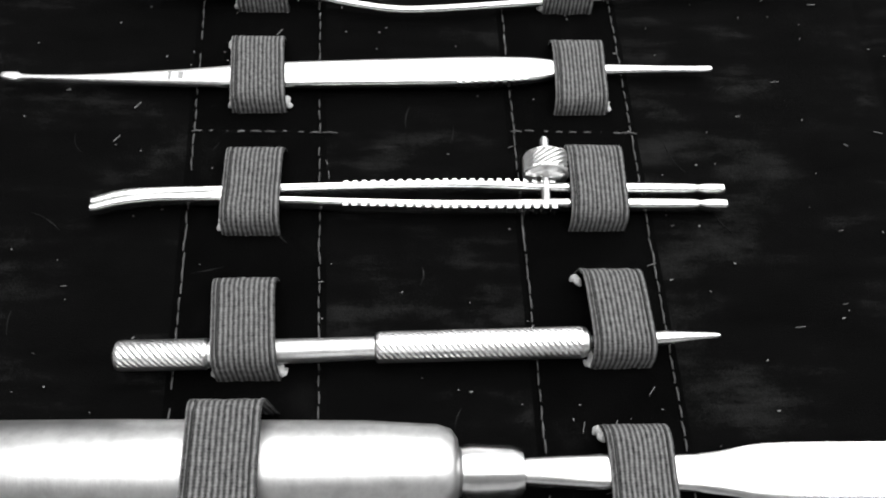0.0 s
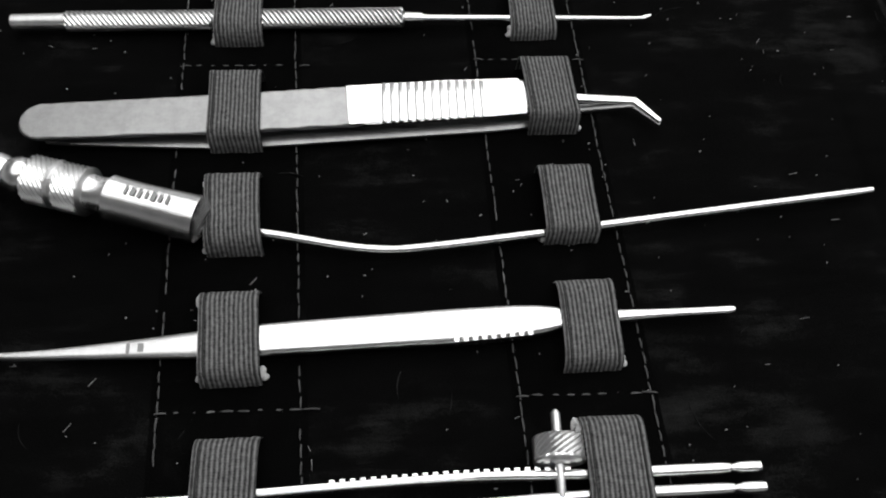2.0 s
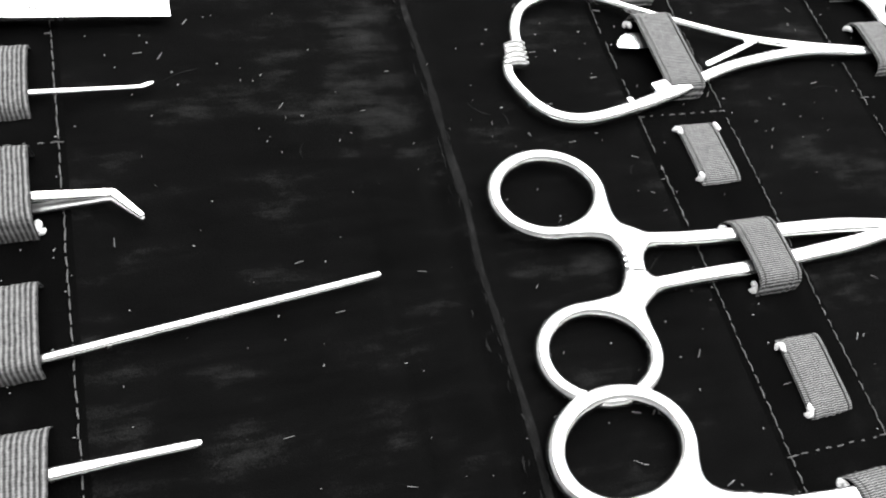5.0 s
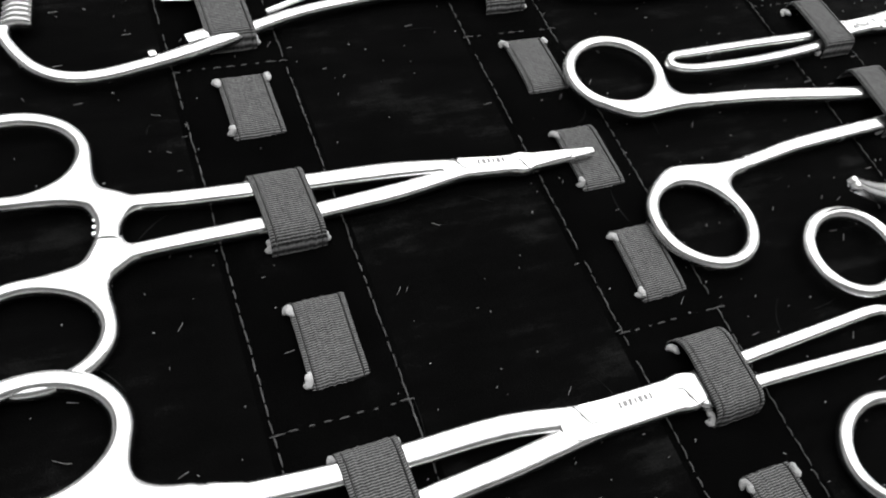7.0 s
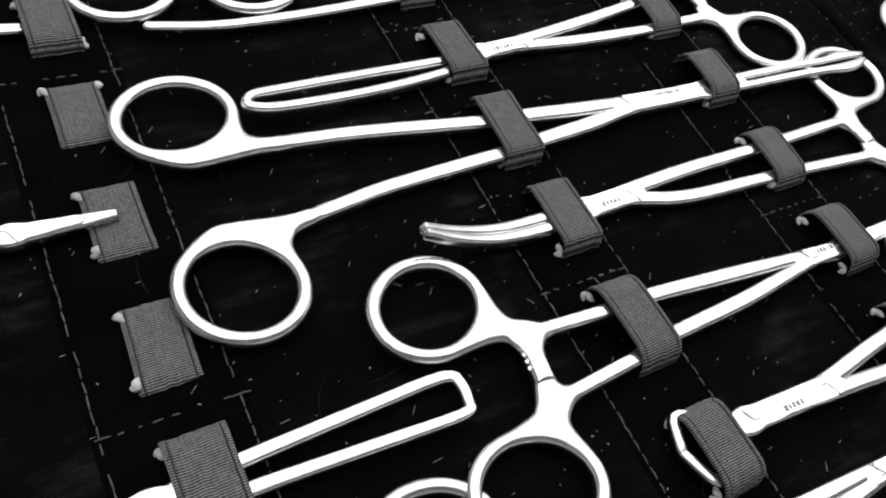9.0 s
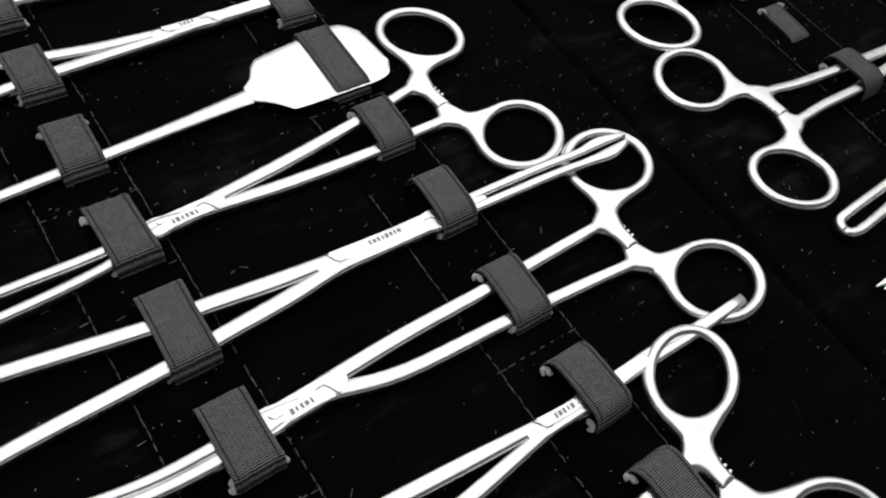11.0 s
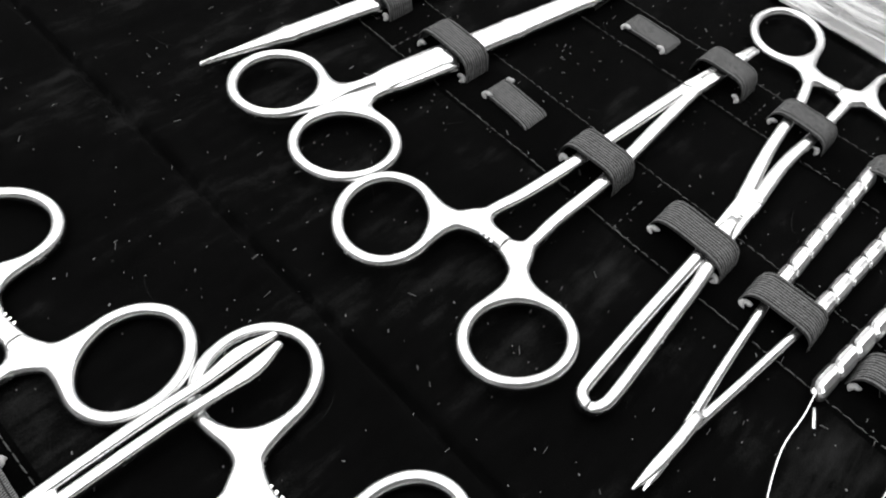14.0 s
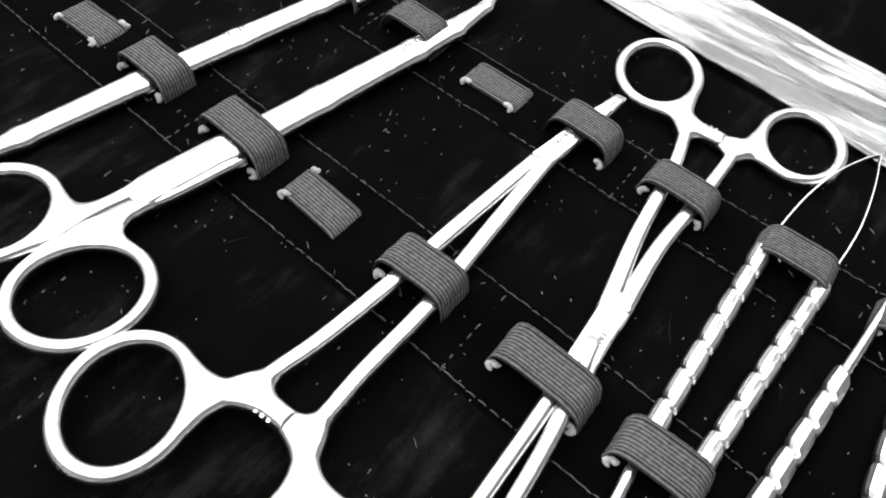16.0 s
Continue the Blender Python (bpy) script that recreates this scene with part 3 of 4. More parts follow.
        part("parting_line", bm, ETCH, jaw, "fine dark parting line")
        if mark:
            m = solid[len(solid) // 2]
            marks(root, m[0], m[1] + m[2] * 0.3, z + 2.2, turn, mark, 0.95, 1.5)
        return root
    # box joint: a broad flat block with stepped ends and a pivot pin
    j0, j1 = joint
    p0 = (j0[0] - dn.x * 2, j0[1] - dn.y * 2)
    qa, qb = jaws[0][0], jaws[1][0]
    gap = math.hypot(qa[0] - qb[0], qa[1] - qb[1]) / 2
    closed = gap < 2.2
    p1 = ((qa[0] + qb[0]) / 2, (qa[1] + qb[1]) / 2) if closed else (j1[0] + dn.x * 4, j1[1] + dn.y * 4)
    r1 = gap + 0.46 * (jaw_w[0] + (jaw_w[1] - jaw_w[0]) / len(jaws[0])) if closed else bar * 0.64

    def block(x, y):
        return smax(capsule(x, y, p0, j1, bar * 0.7, bar * 0.7), capsule(x, y, j1, p1, bar * 0.7, r1), 2.0)

    lo = (min(p0[0], p1[0]) - 6, min(p0[1], p1[1]) - 6)
    hi = (max(p0[0], p1[0]) + 6, max(p0[1], p1[1]) + 6)
    forged("box_joint", block, lo, hi, z, 1.8, 0.9, STEEL, root, "flat box joint")
    mx, my = (j0[0] + j1[0]) / 2, (j0[1] + j1[1]) / 2
    # stepped edge where one arm passes through the other
    bm = bmesh.new()
    e0, e1 = lateral(j0, j1, bar * 0.22), lateral(j1, (j1[0] + d.x, j1[1] + d.y), bar * 0.1)
    sweep(bm, [(e0[0], e0[1], z + 1.72, bar * 0.86, 0.5), (e1[0], e1[1], z + 1.7, bar * 0.6, 0.46)], 1, 12, 8, False)
    part("joint_step", bm, STEEL, root)
    # dark seams where each arm passes into the block
    for c, way in ((j0, 1), (j1, -1)):
        bm = bmesh.new()
        n1, n2 = lateral(c, (c[0] + d.x, c[1] + d.y), way * bar * 0.66), lateral(c, (c[0] + d.x, c[1] + d.y), -way * bar * 0.12)
        sk = dn * (1.1 * way)
        sweep(bm, [(n1[0] - sk.x, n1[1] - sk.y, z + 1.62, 0.4, 0.3), ((n1[0] + n2[0]) / 2, (n1[1] + n2[1]) / 2, z + 1.98, 0.4, 0.2), (n2[0] + sk.x, n2[1] + sk.y, z + 1.98, 0.36, 0.2), (n2[0] + dn.x * 3.5 * way, n2[1] + dn.y * 3.5 * way, z + 1.98, 0.2, 0.16)], 2, 6, 2)
        part("joint_seam", bm, ETCH, root, "dark seam where an arm enters the joint")
    if mark:
        marks(root, *lateral((mx, my), (mx + d.x, my + d.y), bar * 0.2), z + 1.98, turn, mark, 0.95, 1.5)
    return root


# second panel
ringed("needle_holder", "polished steel needle holder lying closed through one loop", "needle holder",
       ((212.3, 62.5, 16.2, 13.4, 0), (211.7, 19.3, 16.0, 13.1, -6)), ((229.8, 46.4), (227.6, 33.6)), (((245, 44.8), (262, 43.8), (273, 43.3), (293, 42.3)), ((245, 34.2), (262, 34.4), (273, 35.2), (293, 36.4))),
       ((310, 39.2), (327, 37.6)), (((340, 36.8), (348, 37.2)), ((340, 38.2), (348, 37.9))), jaw_w=(3.4, 1.4), mark=6)
ringed("babcock_forceps", "large steel tissue forceps with triangular open jaws", "forceps",
       ((209.2, -2.7, 18.2, 14.4, 4), (208.4, -56, 18.0, 14.2, -6)), ((234, -19.6), (234, -39.4)), (((245, -22.8), (261, -24.2), (275, -24.6), (295, -25.0)), ((245, -36.5), (261, -35.0), (277, -33.6), (295, -32.5))),
       ((312, -29.3), (338, -29.5)), (((343, -33.2), (355, -32.4), (380, -33.4), (400, -34.2), (403.2, -32.8)), ((343, -27.2), (355, -26.4), (380, -25.4), (400, -24.9), (403.2, -28.0), (402.8, -33))),
       ratchet=False, bar=5.8, wire=4.8, shank_w=4.6, jaw_w=(4.0, 2.6), mark=7, starts=((214, -14.6), (213, -44.4)))

root = thing("spring_clamp", 270, 105, "bent steel spring clamp with a coiled wire joint and leaf", "clamp", "ring-handled instruments")
bm = bmesh.new()
sweep(bm, [(214.8, 107, 2.6, 3.0, 3.0), (213.8, 99.8, 2.6, 3.2, 3.2), (219.9, 88.8, 2.6, 3.4, 3.2), (230.2, 84.6, 2.6, 3.6, 3.2), (246.4, 86.9, 2.8, 3.8, 3.4), (263.4, 91.6, 3.2, 4.4, 3.4), (276, 96.2, 3.0, 3.6, 3.2), (291.3, 100.4, 2.7, 3.6, 3), (316, 103.4, 2.4, 3.4, 3), (341, 101.6, 2.2, 2.2, 2.2)], 6)
part("arm", bm, STEEL, root)
bm = bmesh.new()
sweep(bm, [(219, 110.8, 2.6, 3.4, 3.0), (220.6, 119, 2.6, 3.4, 3.0), (225.9, 126.7, 2.6, 3.2, 3), (238, 131, 2.6, 3, 3), (250, 128.6, 2.8, 2.6, 3), (261.4, 123, 3, 2.2, 3), (278, 115.8, 3, 2.2, 3), (295.8, 109.8, 2.8, 2.4, 2.8), (316.8, 105.6, 2.6, 2.8, 2.8), (341, 103, 2.2, 2.0, 2.2)], 6)
part("arm", bm, STEEL, root)
bm = bmesh.new()
for k in range(5):
    yc = 104.2 + 1.75 * k
    sweep(bm, [(213.6 + 0.35 * k, yc, 2.6, 1.7, 3.6), (216.4 + 0.3 * k, yc + 0.3, 3.2, 1.8, 4.2), (219.8 + 0.2 * k, yc + 0.1, 2.6, 1.7, 3.6)], 3, 10, 2.2)
part("coil", bm, STEEL, root, "coiled wire at the joint")
bm = bmesh.new()
sweep(bm, [(277.3, 100.2, 3.4, 1.8, 1.6), (288, 104, 3.6, 2.0, 1.6), (299, 108, 3.4, 1.6, 1.6)], 3)
box(bm, 296.5, 108.6, 3.6, 5, 1.4, 1.4, 0.25, 0.3)
part("link", bm, STEEL, root)
bm = bmesh.new()
sweep(bm, [(251.5, 109.8, 2.2, 2, 1.2), (256, 111.6, 2.2, 6, 1.4), (262, 111.4, 2.2, 5.5, 1.4), (266, 112.5, 2.2, 2, 1.2)], 4)
part("leaf", bm, STEEL, root, "small flat leaf")
bm = bmesh.new()
box(bm, 257.5, 92.4, 4.4, 6, 3.4, 2.2, 0.25, 0.7)
box(bm, 246, 88.4, 4.3, 2, 2, 1.4, 0.25, 0.4)
part("catch", bm, STEEL, root)

ringed("artery_forceps", "steel artery forceps with one ring showing beside the loops", "forceps",
       ((367, 113, 15.4, 14.2, 0), (366, 161, 15.4, 14, 0)), ((348.5, 129), (348.5, 145)), (((335, 132), (320, 134)), ((335, 142), (320, 140))),
       ((303, 137), (285, 137)), (((268, 136.5), (255, 136.8)), ((268, 137.6), (255, 137.2))))

# third panel
ringed("long_grasping_forceps", "long polished grasping forceps with open handles", "forceps",
       ((367.7, 61.8, 15.9, 14.3, 6), (367.7, 10.4, 15.6, 14.5, 137)), ((389.0, 47.2), (388.0, 23.8)), (((412, 45.0), (446, 39.9), (460, 38.9), (477, 37.0)), ((412, 26.8), (446, 28.4), (460, 29.9), (478, 31.3))),
       ((493, 34.4), (525, 33.6)), (((540, 31.4, 3.4), (565, 29.6, 5), (577, 27.9, 6.2), (587, 27.2, 6.5), (595, 28.4, 6.6)), ((540, 35.2, 3.4), (565, 33.6, 5), (577, 32.1, 6.2), (587, 32.4, 6.5), (596, 30.9, 6.6))),
       ratchet=False, bar=5.0, shank_w=4.2, jaw_w=(3.2, 2.6), mark=8, z=3.0, bulge=4.0, starts=((368.5, 49.4), (368.5, 23.2)))
ringed("sponge_forceps", "steel sponge forceps with long looped jaws", "forceps",
       ((567.4, 102.2, 15.8, 14.4, 141), (569.8, 49.8, 16.5, 14.1, 18)), ((553.4, 82.4), (555.0, 65.5)), (((538, 79.0), (523, 76.0), (498, 71.8)), ((538, 65.2), (523, 64.4), (498, 64.9))),
       ((474.4, 67.6), (459.6, 66.8)), (((444, 61.2), (420, 58.7, 2.8), (396, 58.0, 4.0), (387.4, 58.9, 4.8), (385.2, 61.0, 5.0)), ((444, 66.0), (420, 65.4, 2.8), (396, 64.2, 4.0), (388, 63.3, 4.8), (385.2, 61.0, 5.0))),
       bar=4.4, jaw_w=(3.6, 2.6), jaw_h=4.2, mark=6, z=2.0)
ringed("curved_clamp", "steel clamp with a thick curved jaw", "clamp",
       ((586.9, 26.5, 16.4, 14.2, 6), (585.2, -22.2, 16.8, 14.0, 0)), ((570.4, 9.3), (570.8, -6.0)), (((550, 8.9), (523, 8.2), (498, 8.0)), ((550, -4.0), (524, -2.1), (492, -0.3))),
       ((474.4, 5.4), (458.6, 4.8)), (((447, 2.4, 2.6), (434, 2.2, 3.8), (424, 2.8, 6.0), (415, 4.2, 9.2), (409, 5.6, 12.0)), ((447, 5.6, 2.6), (434, 5.2, 3.8), (424, 5.6, 6.0), (415, 6.4, 9.2), (409, 7.2, 12.0))),
       bar=5.0, jaw_w=(4.2, 2.2), jaw_h=4.2, mark=5, z=2.2)
ringed("haemostat", "polished steel haemostat with its handles locked", "haemostat",
       ((404.6, -8.6, 15.1, 13.8, 11), (407.7, -54.8, 16.0, 13.6, -8)), ((422.8, -22.8), (420.6, -39.6)), (((447, -24.2), (459.3, -24.3), (485, -26.6)), ((447, -37.2), (459, -35.4), (485, -34.0))),
       ((511, -30.2), (526, -30.6)), (((546, -29.2), (566, -30.4), (586, -30.6)), ((546, -31.0), (566, -31.6), (586, -31.2))), jaw_w=(3.6, 2.6), mark=5, z=3.2)
ringed("lower_haemostat", "steel haemostat lying with a ring under another ring", "haemostat",
       ((382.7, -56.3, 16.2, 13.9, 0), (383, -106, 15.6, 13.8, 0)), ((401.5, -74.4), (401, -91)), (((434, -79.6), (460, -81)), ((434, -88), (460, -86))),
       ((486, -83.4), (502, -83.4)), (((520, -82.9), (540, -83.2)), ((520, -84.0), (540, -83.6))), z=1.7)
ringed("ring_jaw_clamp", "steel clamp with a small open oval jaw", "clamp",
       ((554.7, -39.8, 16.2, 12.6, 23), (556.5, -87, 16.2, 12.8, -20)), ((540.6, -55.6), (541.4, -68.6)), (((523, -56.4), (508, -58)), ((523, -66.8), (508, -64.8))),
       ((489, -61.8), (462, -60.6)), (((452, -56.0), (445.6, -53), (442.4, -60.5)), ((452, -65.6), (446.0, -69), (442.4, -60.5))), bar=4.8, jaw_w=(3.0, 2.6), z=3.2, mark=5)

root = thing("retractor", 500, 100, "polished steel retractor with a broad spoon-shaped blade", "retractor")
bm = bmesh.new()
sweep(bm, [(370, 97.2, 2.2, 3.2, 2.6), (390, 93.8, 2.2, 3.4, 2.6), (414.6, 93.8, 2.2, 3.8, 2.6), (446, 95.8, 2.2, 4.2, 2.6), (475, 98.0, 2.2, 4.6, 2.4), (500, 100.2, 2.2, 6.0, 2.2), (507, 100.6, 2.4, 8.0, 2.0)], 5)
part("handle", bm, STEEL, root)
bm = bmesh.new()
sweep(bm, [(503, 100.8, 2.4, 7, 2.0), (507, 101.0, 2.6, 13, 1.8), (510.5, 101.3, 2.8, 22, 1.7), (514, 101.5, 2.9, 25.5, 1.6), (530, 102.6, 3.0, 28.0, 1.5), (540, 103.4, 3.0, 29.5, 1.5), (546, 103.8, 2.9, 27.0, 1.5), (549.4, 104.0, 2.8, 18.0, 1.4)], 4, 18, 5)
part("blade", bm, STEEL, root, "broad flat polished blade")

ringed("mosquito_forceps", "slim steel mosquito forceps held under a loop", "forceps",
       ((403.0, 109.9, 15.5, 14.2, 5), (396, 159, 15.5, 14, -5)), ((417.0, 126.0), (416.8, 142.4)), (((446, 131.2), (470, 133)), ((446, 142.0), (470, 138.4))),
       ((492, 135.4), (508, 136.4)), (((528, 135.6), (545.5, 136.8)), ((528, 139.2), (545, 139.0))), jaw_w=(3.2, 1.8))
ringed("upper_haemostat", "steel haemostat with its rings over the velvet margin", "haemostat",
       ((569.5, 140.6, 16.0, 13.8, 0), (570, 192, 16, 13.8, 0)), ((554.5, 158.4), (554.5, 175)), (((538, 162.2), (510, 165)), ((538, 173.6), (510, 171.6))),
       ((486, 168.4), (470, 168.4)), (((450, 168), (430, 168.2)), ((450, 169), (430, 168.6))))

# fourth panel
ringed("straight_forceps", "long steel forceps lying closed with tapered jaws", "forceps",
       ((824, 117, 15.5, 13.8, 0), (828, 84, 15.5, 13.8, 0)), ((803, 105), (803.5, 97)), (((780, 102.6),), ((780, 99.0),)),
       ((735, 108.6), (700, 114.0)), (((672, 119.4), (655, 121.2), (643.5, 121.9)), ((672, 116.5), (655, 119.2), (643, 120.8))), ratchet=False, bar=5.0, jaw_w=(4.4, 1.5), shank_w=4.6, mark=6,
       solid=((643.2, 123.4, 0.8), (674, 119.0, 3.6), (708, 114.6, 4.3), (740, 109.8, 4.3), (770, 105.0, 4.2), (784, 102.4, 4.0)))
root = ringed("scissors", "closed polished steel scissors with touching finger rings", "scissors",
       ((654.4, 100.4, 16.1, 15.0, 10), (652.8, 68.8, 16.8, 15.5, 152)), ((676, 83.2), (676, 78.9)), (((705.4, 79.0), (727, 76.0)), ((705.4, 74.2), (727, 72.8))),
       ((742, 73.8), (762, 71.4)), (((790, 66.8), (806, 64.4), (818, 66.4)), ((790, 69.6), (806, 66.8), (818.5, 67.2))), ratchet=False, bar=6.8, jaw_w=(5.8, 1.5), shank_w=6.6, mark=7, z=4.2, starts=((661, 86.2), (661, 82.2)),
       solid=((681, 80.6, 5.0), (704, 77.6, 5.1), (735, 73.0, 4.9), (772, 67.8, 4.5), (789, 65.4, 3.8), (806, 64.9, 2.4), (818, 66.6, 0.9)))
ringed("locking_haemostat", "polished steel haemostat with large finger rings", "haemostat",
       ((641.6, 40.6, 17.0, 14.6, 25), (638.8, -8.0, 16.1, 13.8, 159)), ((658.8, 24.0), (658.8, 8.2)), (((678, 20.8), (700, 18.8), (730, 16.8)), ((678, 9.0), (700, 8.7), (730, 10.6))),
       ((757, 13.4), (780, 11.4)), (((788, 9.5), (797.5, 8.8)), ((788, 11.5), (797.5, 10.2))), bar=4.8, jaw_w=(4.2, 2.2), mark=7, z=4.0)
ringed("u_tip_forceps", "steel forceps with long parallel jaws ending in a U", "forceps",
       ((818.4, 6.2, 18.4, 14.2, 14), (819.4, -41.3, 17.6, 13.6, 3)), ((802.4, -11.2), (804.0, -26.8)), (((786, -15.0), (773, -16.8), (752, -19.2)), ((786, -26.6), (773, -26.2), (752, -25.4))),
       ((728, -25.4), (707, -26.6)), (((690, -30.4), (670, -31.9), (645, -33.6), (639.2, -33.0, 2.4), (637.2, -31.4, 2.4)), ((690, -25.9), (670, -26.2), (645, -27.0), (639.0, -27.8, 2.4), (637.0, -30.6, 2.4))), bar=5.6, jaw_w=(4.2, 3.2), jaw_h=4.6, mark=4)


def twisted(name, label, arms, joint_pts, loop, pin):
    """Spring-handled micro instrument: two arms with spirally cut grips, a working end and a wire spring."""
    root = thing(name, arms[0][1][0], arms[0][1][1], label, "micro scissors")
    for a in arms:
        bm = bmesh.new()
        sweep(bm, [(*p, 2.6, 2.8, 2.4) for p in a], 5, 10, 2.4)
        arm = part("arm", bm, STEEL, root)
        g0, g1 = Vector((*a[-2], 2.9)), Vector((*a[-1], 2.9))
        d = g1 - g0
        n = max(4, int(d.length / 8.8))
        ln = d.length / n
        d.normalize()
        side = Vector((-d.y, d.x, 0))
        for k in range(n):
            bm = bmesh.new()
            s = g0 + d * (k * ln)
            e = s + d * (ln * 0.97)
            lathe(bm, s - d * 0.4, e + d * 0.2, [(0, 1.3), (0.05, 2.1), (0.12, 2.45), (0.5, 2.6), (0.84, 2.5), (0.92, 2.1), (1, 1.3)], 26, (0, 0.01, 50, 0.09))
            for v in bm.verts:
                v.co += d * (0.75 * side.dot(v.co - s))
            part("grip_segment", bm, KNURL, arm, "spirally cut segment of the grip")
    bm = bmesh.new()
    sweep(bm, joint_pts, 4, 12, 3)
    q0, q1 = joint_pts[0], joint_pts[1]
    sweep(bm, [(q0[0] + 1.6, q0[1] - 1.9, q0[2], 0.6, 1.0), (q1[0], q1[1] - 1.0, q1[2], 2.2, 1.6), (joint_pts[2][0], joint_pts[2][1], q1[2], 2.4, 2.0)], 3, 10, 3)
    part("working_end", bm, STEEL, root, "narrow pointed working end")
    bm = bmesh.new()
    sweep(bm, [(*p, z, 0.5, 1.6) for *p, z in loop], 6, 8, 4)
    part("wire_spring", bm, STEEL, root, "thin bowed leaf spring")
    bm = bmesh.new()
    sweep(bm, [(pin[0] - 2.5, pin[1] - 1, 4.4, 1.1, 1.1), (pin[0] + 2.5, pin[1] + 1.2, 4.4, 1.1, 1.1)], 1, 8, 2)
    part("pin", bm, STEEL, root)
    return root


twisted("micro_scissors", "spring-handled micro scissors with spirally cut steel grips",
        (((651, -50.4), (672, -48.6), (696, -47.2), (704, -46.8), (772, -47.2)), ((651, -51.6), (672, -54.4), (696, -57.4), (704, -58.4), (773, -63.8))),
        [(628.2, -49.6, 2.4, 0.8, 1.4), (636, -50.4, 2.5, 3.0, 2.0), (645, -51.0, 2.6, 3.4, 2.8), (655, -51.0, 2.6, 3.6, 3.0)],
        [(774, -47.2, 3.2), (787, -48.2, 3.6), (801, -50.2, 3.8), (816, -54.2, 3.8), (830, -60.8, 3.6), (826, -62.4, 3.6), (812, -64.4, 3.6), (795, -65.4, 3.4), (774, -64.2, 3.2)], (772, -51))
twisted("micro_needle_holder", "spring-handled micro needle holder with spirally cut grips",
        (((800, -82.4), (785, -80.2), (770, -78.6), (748, -76.2), (682, -68.8)), ((800, -83.6), (785, -86), (770, -88), (748, -90), (682, -92))),
        [(822, -83, 2.4, 0.9, 1.4), (812, -83, 2.5, 2.6, 2.2), (798, -83, 2.6, 3.4, 2.8)],
        [(682, -68.8, 3.0), (673, -69.4, 3.4), (661, -69.4, 3.8), (647, -72.4, 4.2), (635, -77.2, 4.4), (625, -83.4, 4.4), (635, -88.6, 4.4), (650, -91.6, 4), (682, -92, 3.0)], (674, -71.6))

# first panel: single-shaft instruments
root = thing("bone_elevator", 20, -80.6, "heavy steel elevator with a thick round handle", "elevator")
bm = bmesh.new()
lathe(bm, (-62, -80.4, 9.6), (56.5, -80.6, 9.6), [(0, 5), (0.02, 8.4), (0.06, 9.4), (0.5, 9.4), (0.86, 8.8), (0.97, 8.0), (0.99, 7.2), (1, 5.5)], 36)
handle = part("handle", bm, SATIN, root, "thick round satin handle")
bm = bmesh.new()
lathe(bm, (56.4, -80.6, 7), (69.0, -80.6, 6), [(0, 3.6), (0.05, 4.6), (0.2, 5.0), (0.8, 4.8), (0.95, 4.2), (1, 3)], 24)
part("ferrule", bm, STEEL, root)
bm = bmesh.new()
sweep(bm, [(67, -80.6, 6, 4.6, 4.6), (72, -80.6, 5.6, 5.4, 5), (85, -80.6, 4.6, 6.6, 3.6), (98, -80.8, 4.0, 6.8, 3.0), (107, -81, 3.6, 8.2, 2.6), (117, -81, 3.4, 11.2, 2.4), (139, -81.2, 3.2, 11.8, 2.2), (158, -81.2, 3.0, 11, 1.8), (164, -81.2, 2.8, 8, 1.2)], 5, 14, 3.2)
part("blade", bm, STEEL, root, "flared flat blade with smears")

root = thing("probe_holder", 40, -56, "steel instrument with a stepped knurled handle", "probe")
bm = bmesh.new()
lathe(bm, (-9.6, -57.1, 4.0), (9.0, -56.8, 4.0), [(0, 2.0), (0.03, 2.9), (0.06, 3.1), (0.94, 3.1), (0.97, 2.8), (1, 2.0)], 28, (0.05, 0.95, 1.2, 0.1))
part("end_knob", bm, KNURL, root, "knurled end knob")
bm = bmesh.new()
lathe(bm, (8.5, -56.8, 4.0), (41.5, -55.8, 4.0), [(0, 2.6), (0.3, 2.5), (1, 2.3)], 24)
part("shaft", bm, SATIN, root)
bm = bmesh.new()
lathe(bm, (41.0, -55.7, 4.0), (84.4, -54.8, 4.0), [(0, 2.4), (0.01, 3.0), (0.02, 3.2), (0.96, 3.3), (0.985, 2.9), (1, 2.0)], 28, (0.02, 0.96, 1.2, 0.12))
part("handle", bm, KNURL, root, "knurled handle")
bm = bmesh.new()
lathe(bm, (84, -54.8, 4.0), (112.0, -53.3, 3.4), [(0, 1.5), (0.4, 1.6), (0.6, 1.5), (0.97, 0.7), (1, 0.4)], 16)
part("tip", bm, STEEL, root)

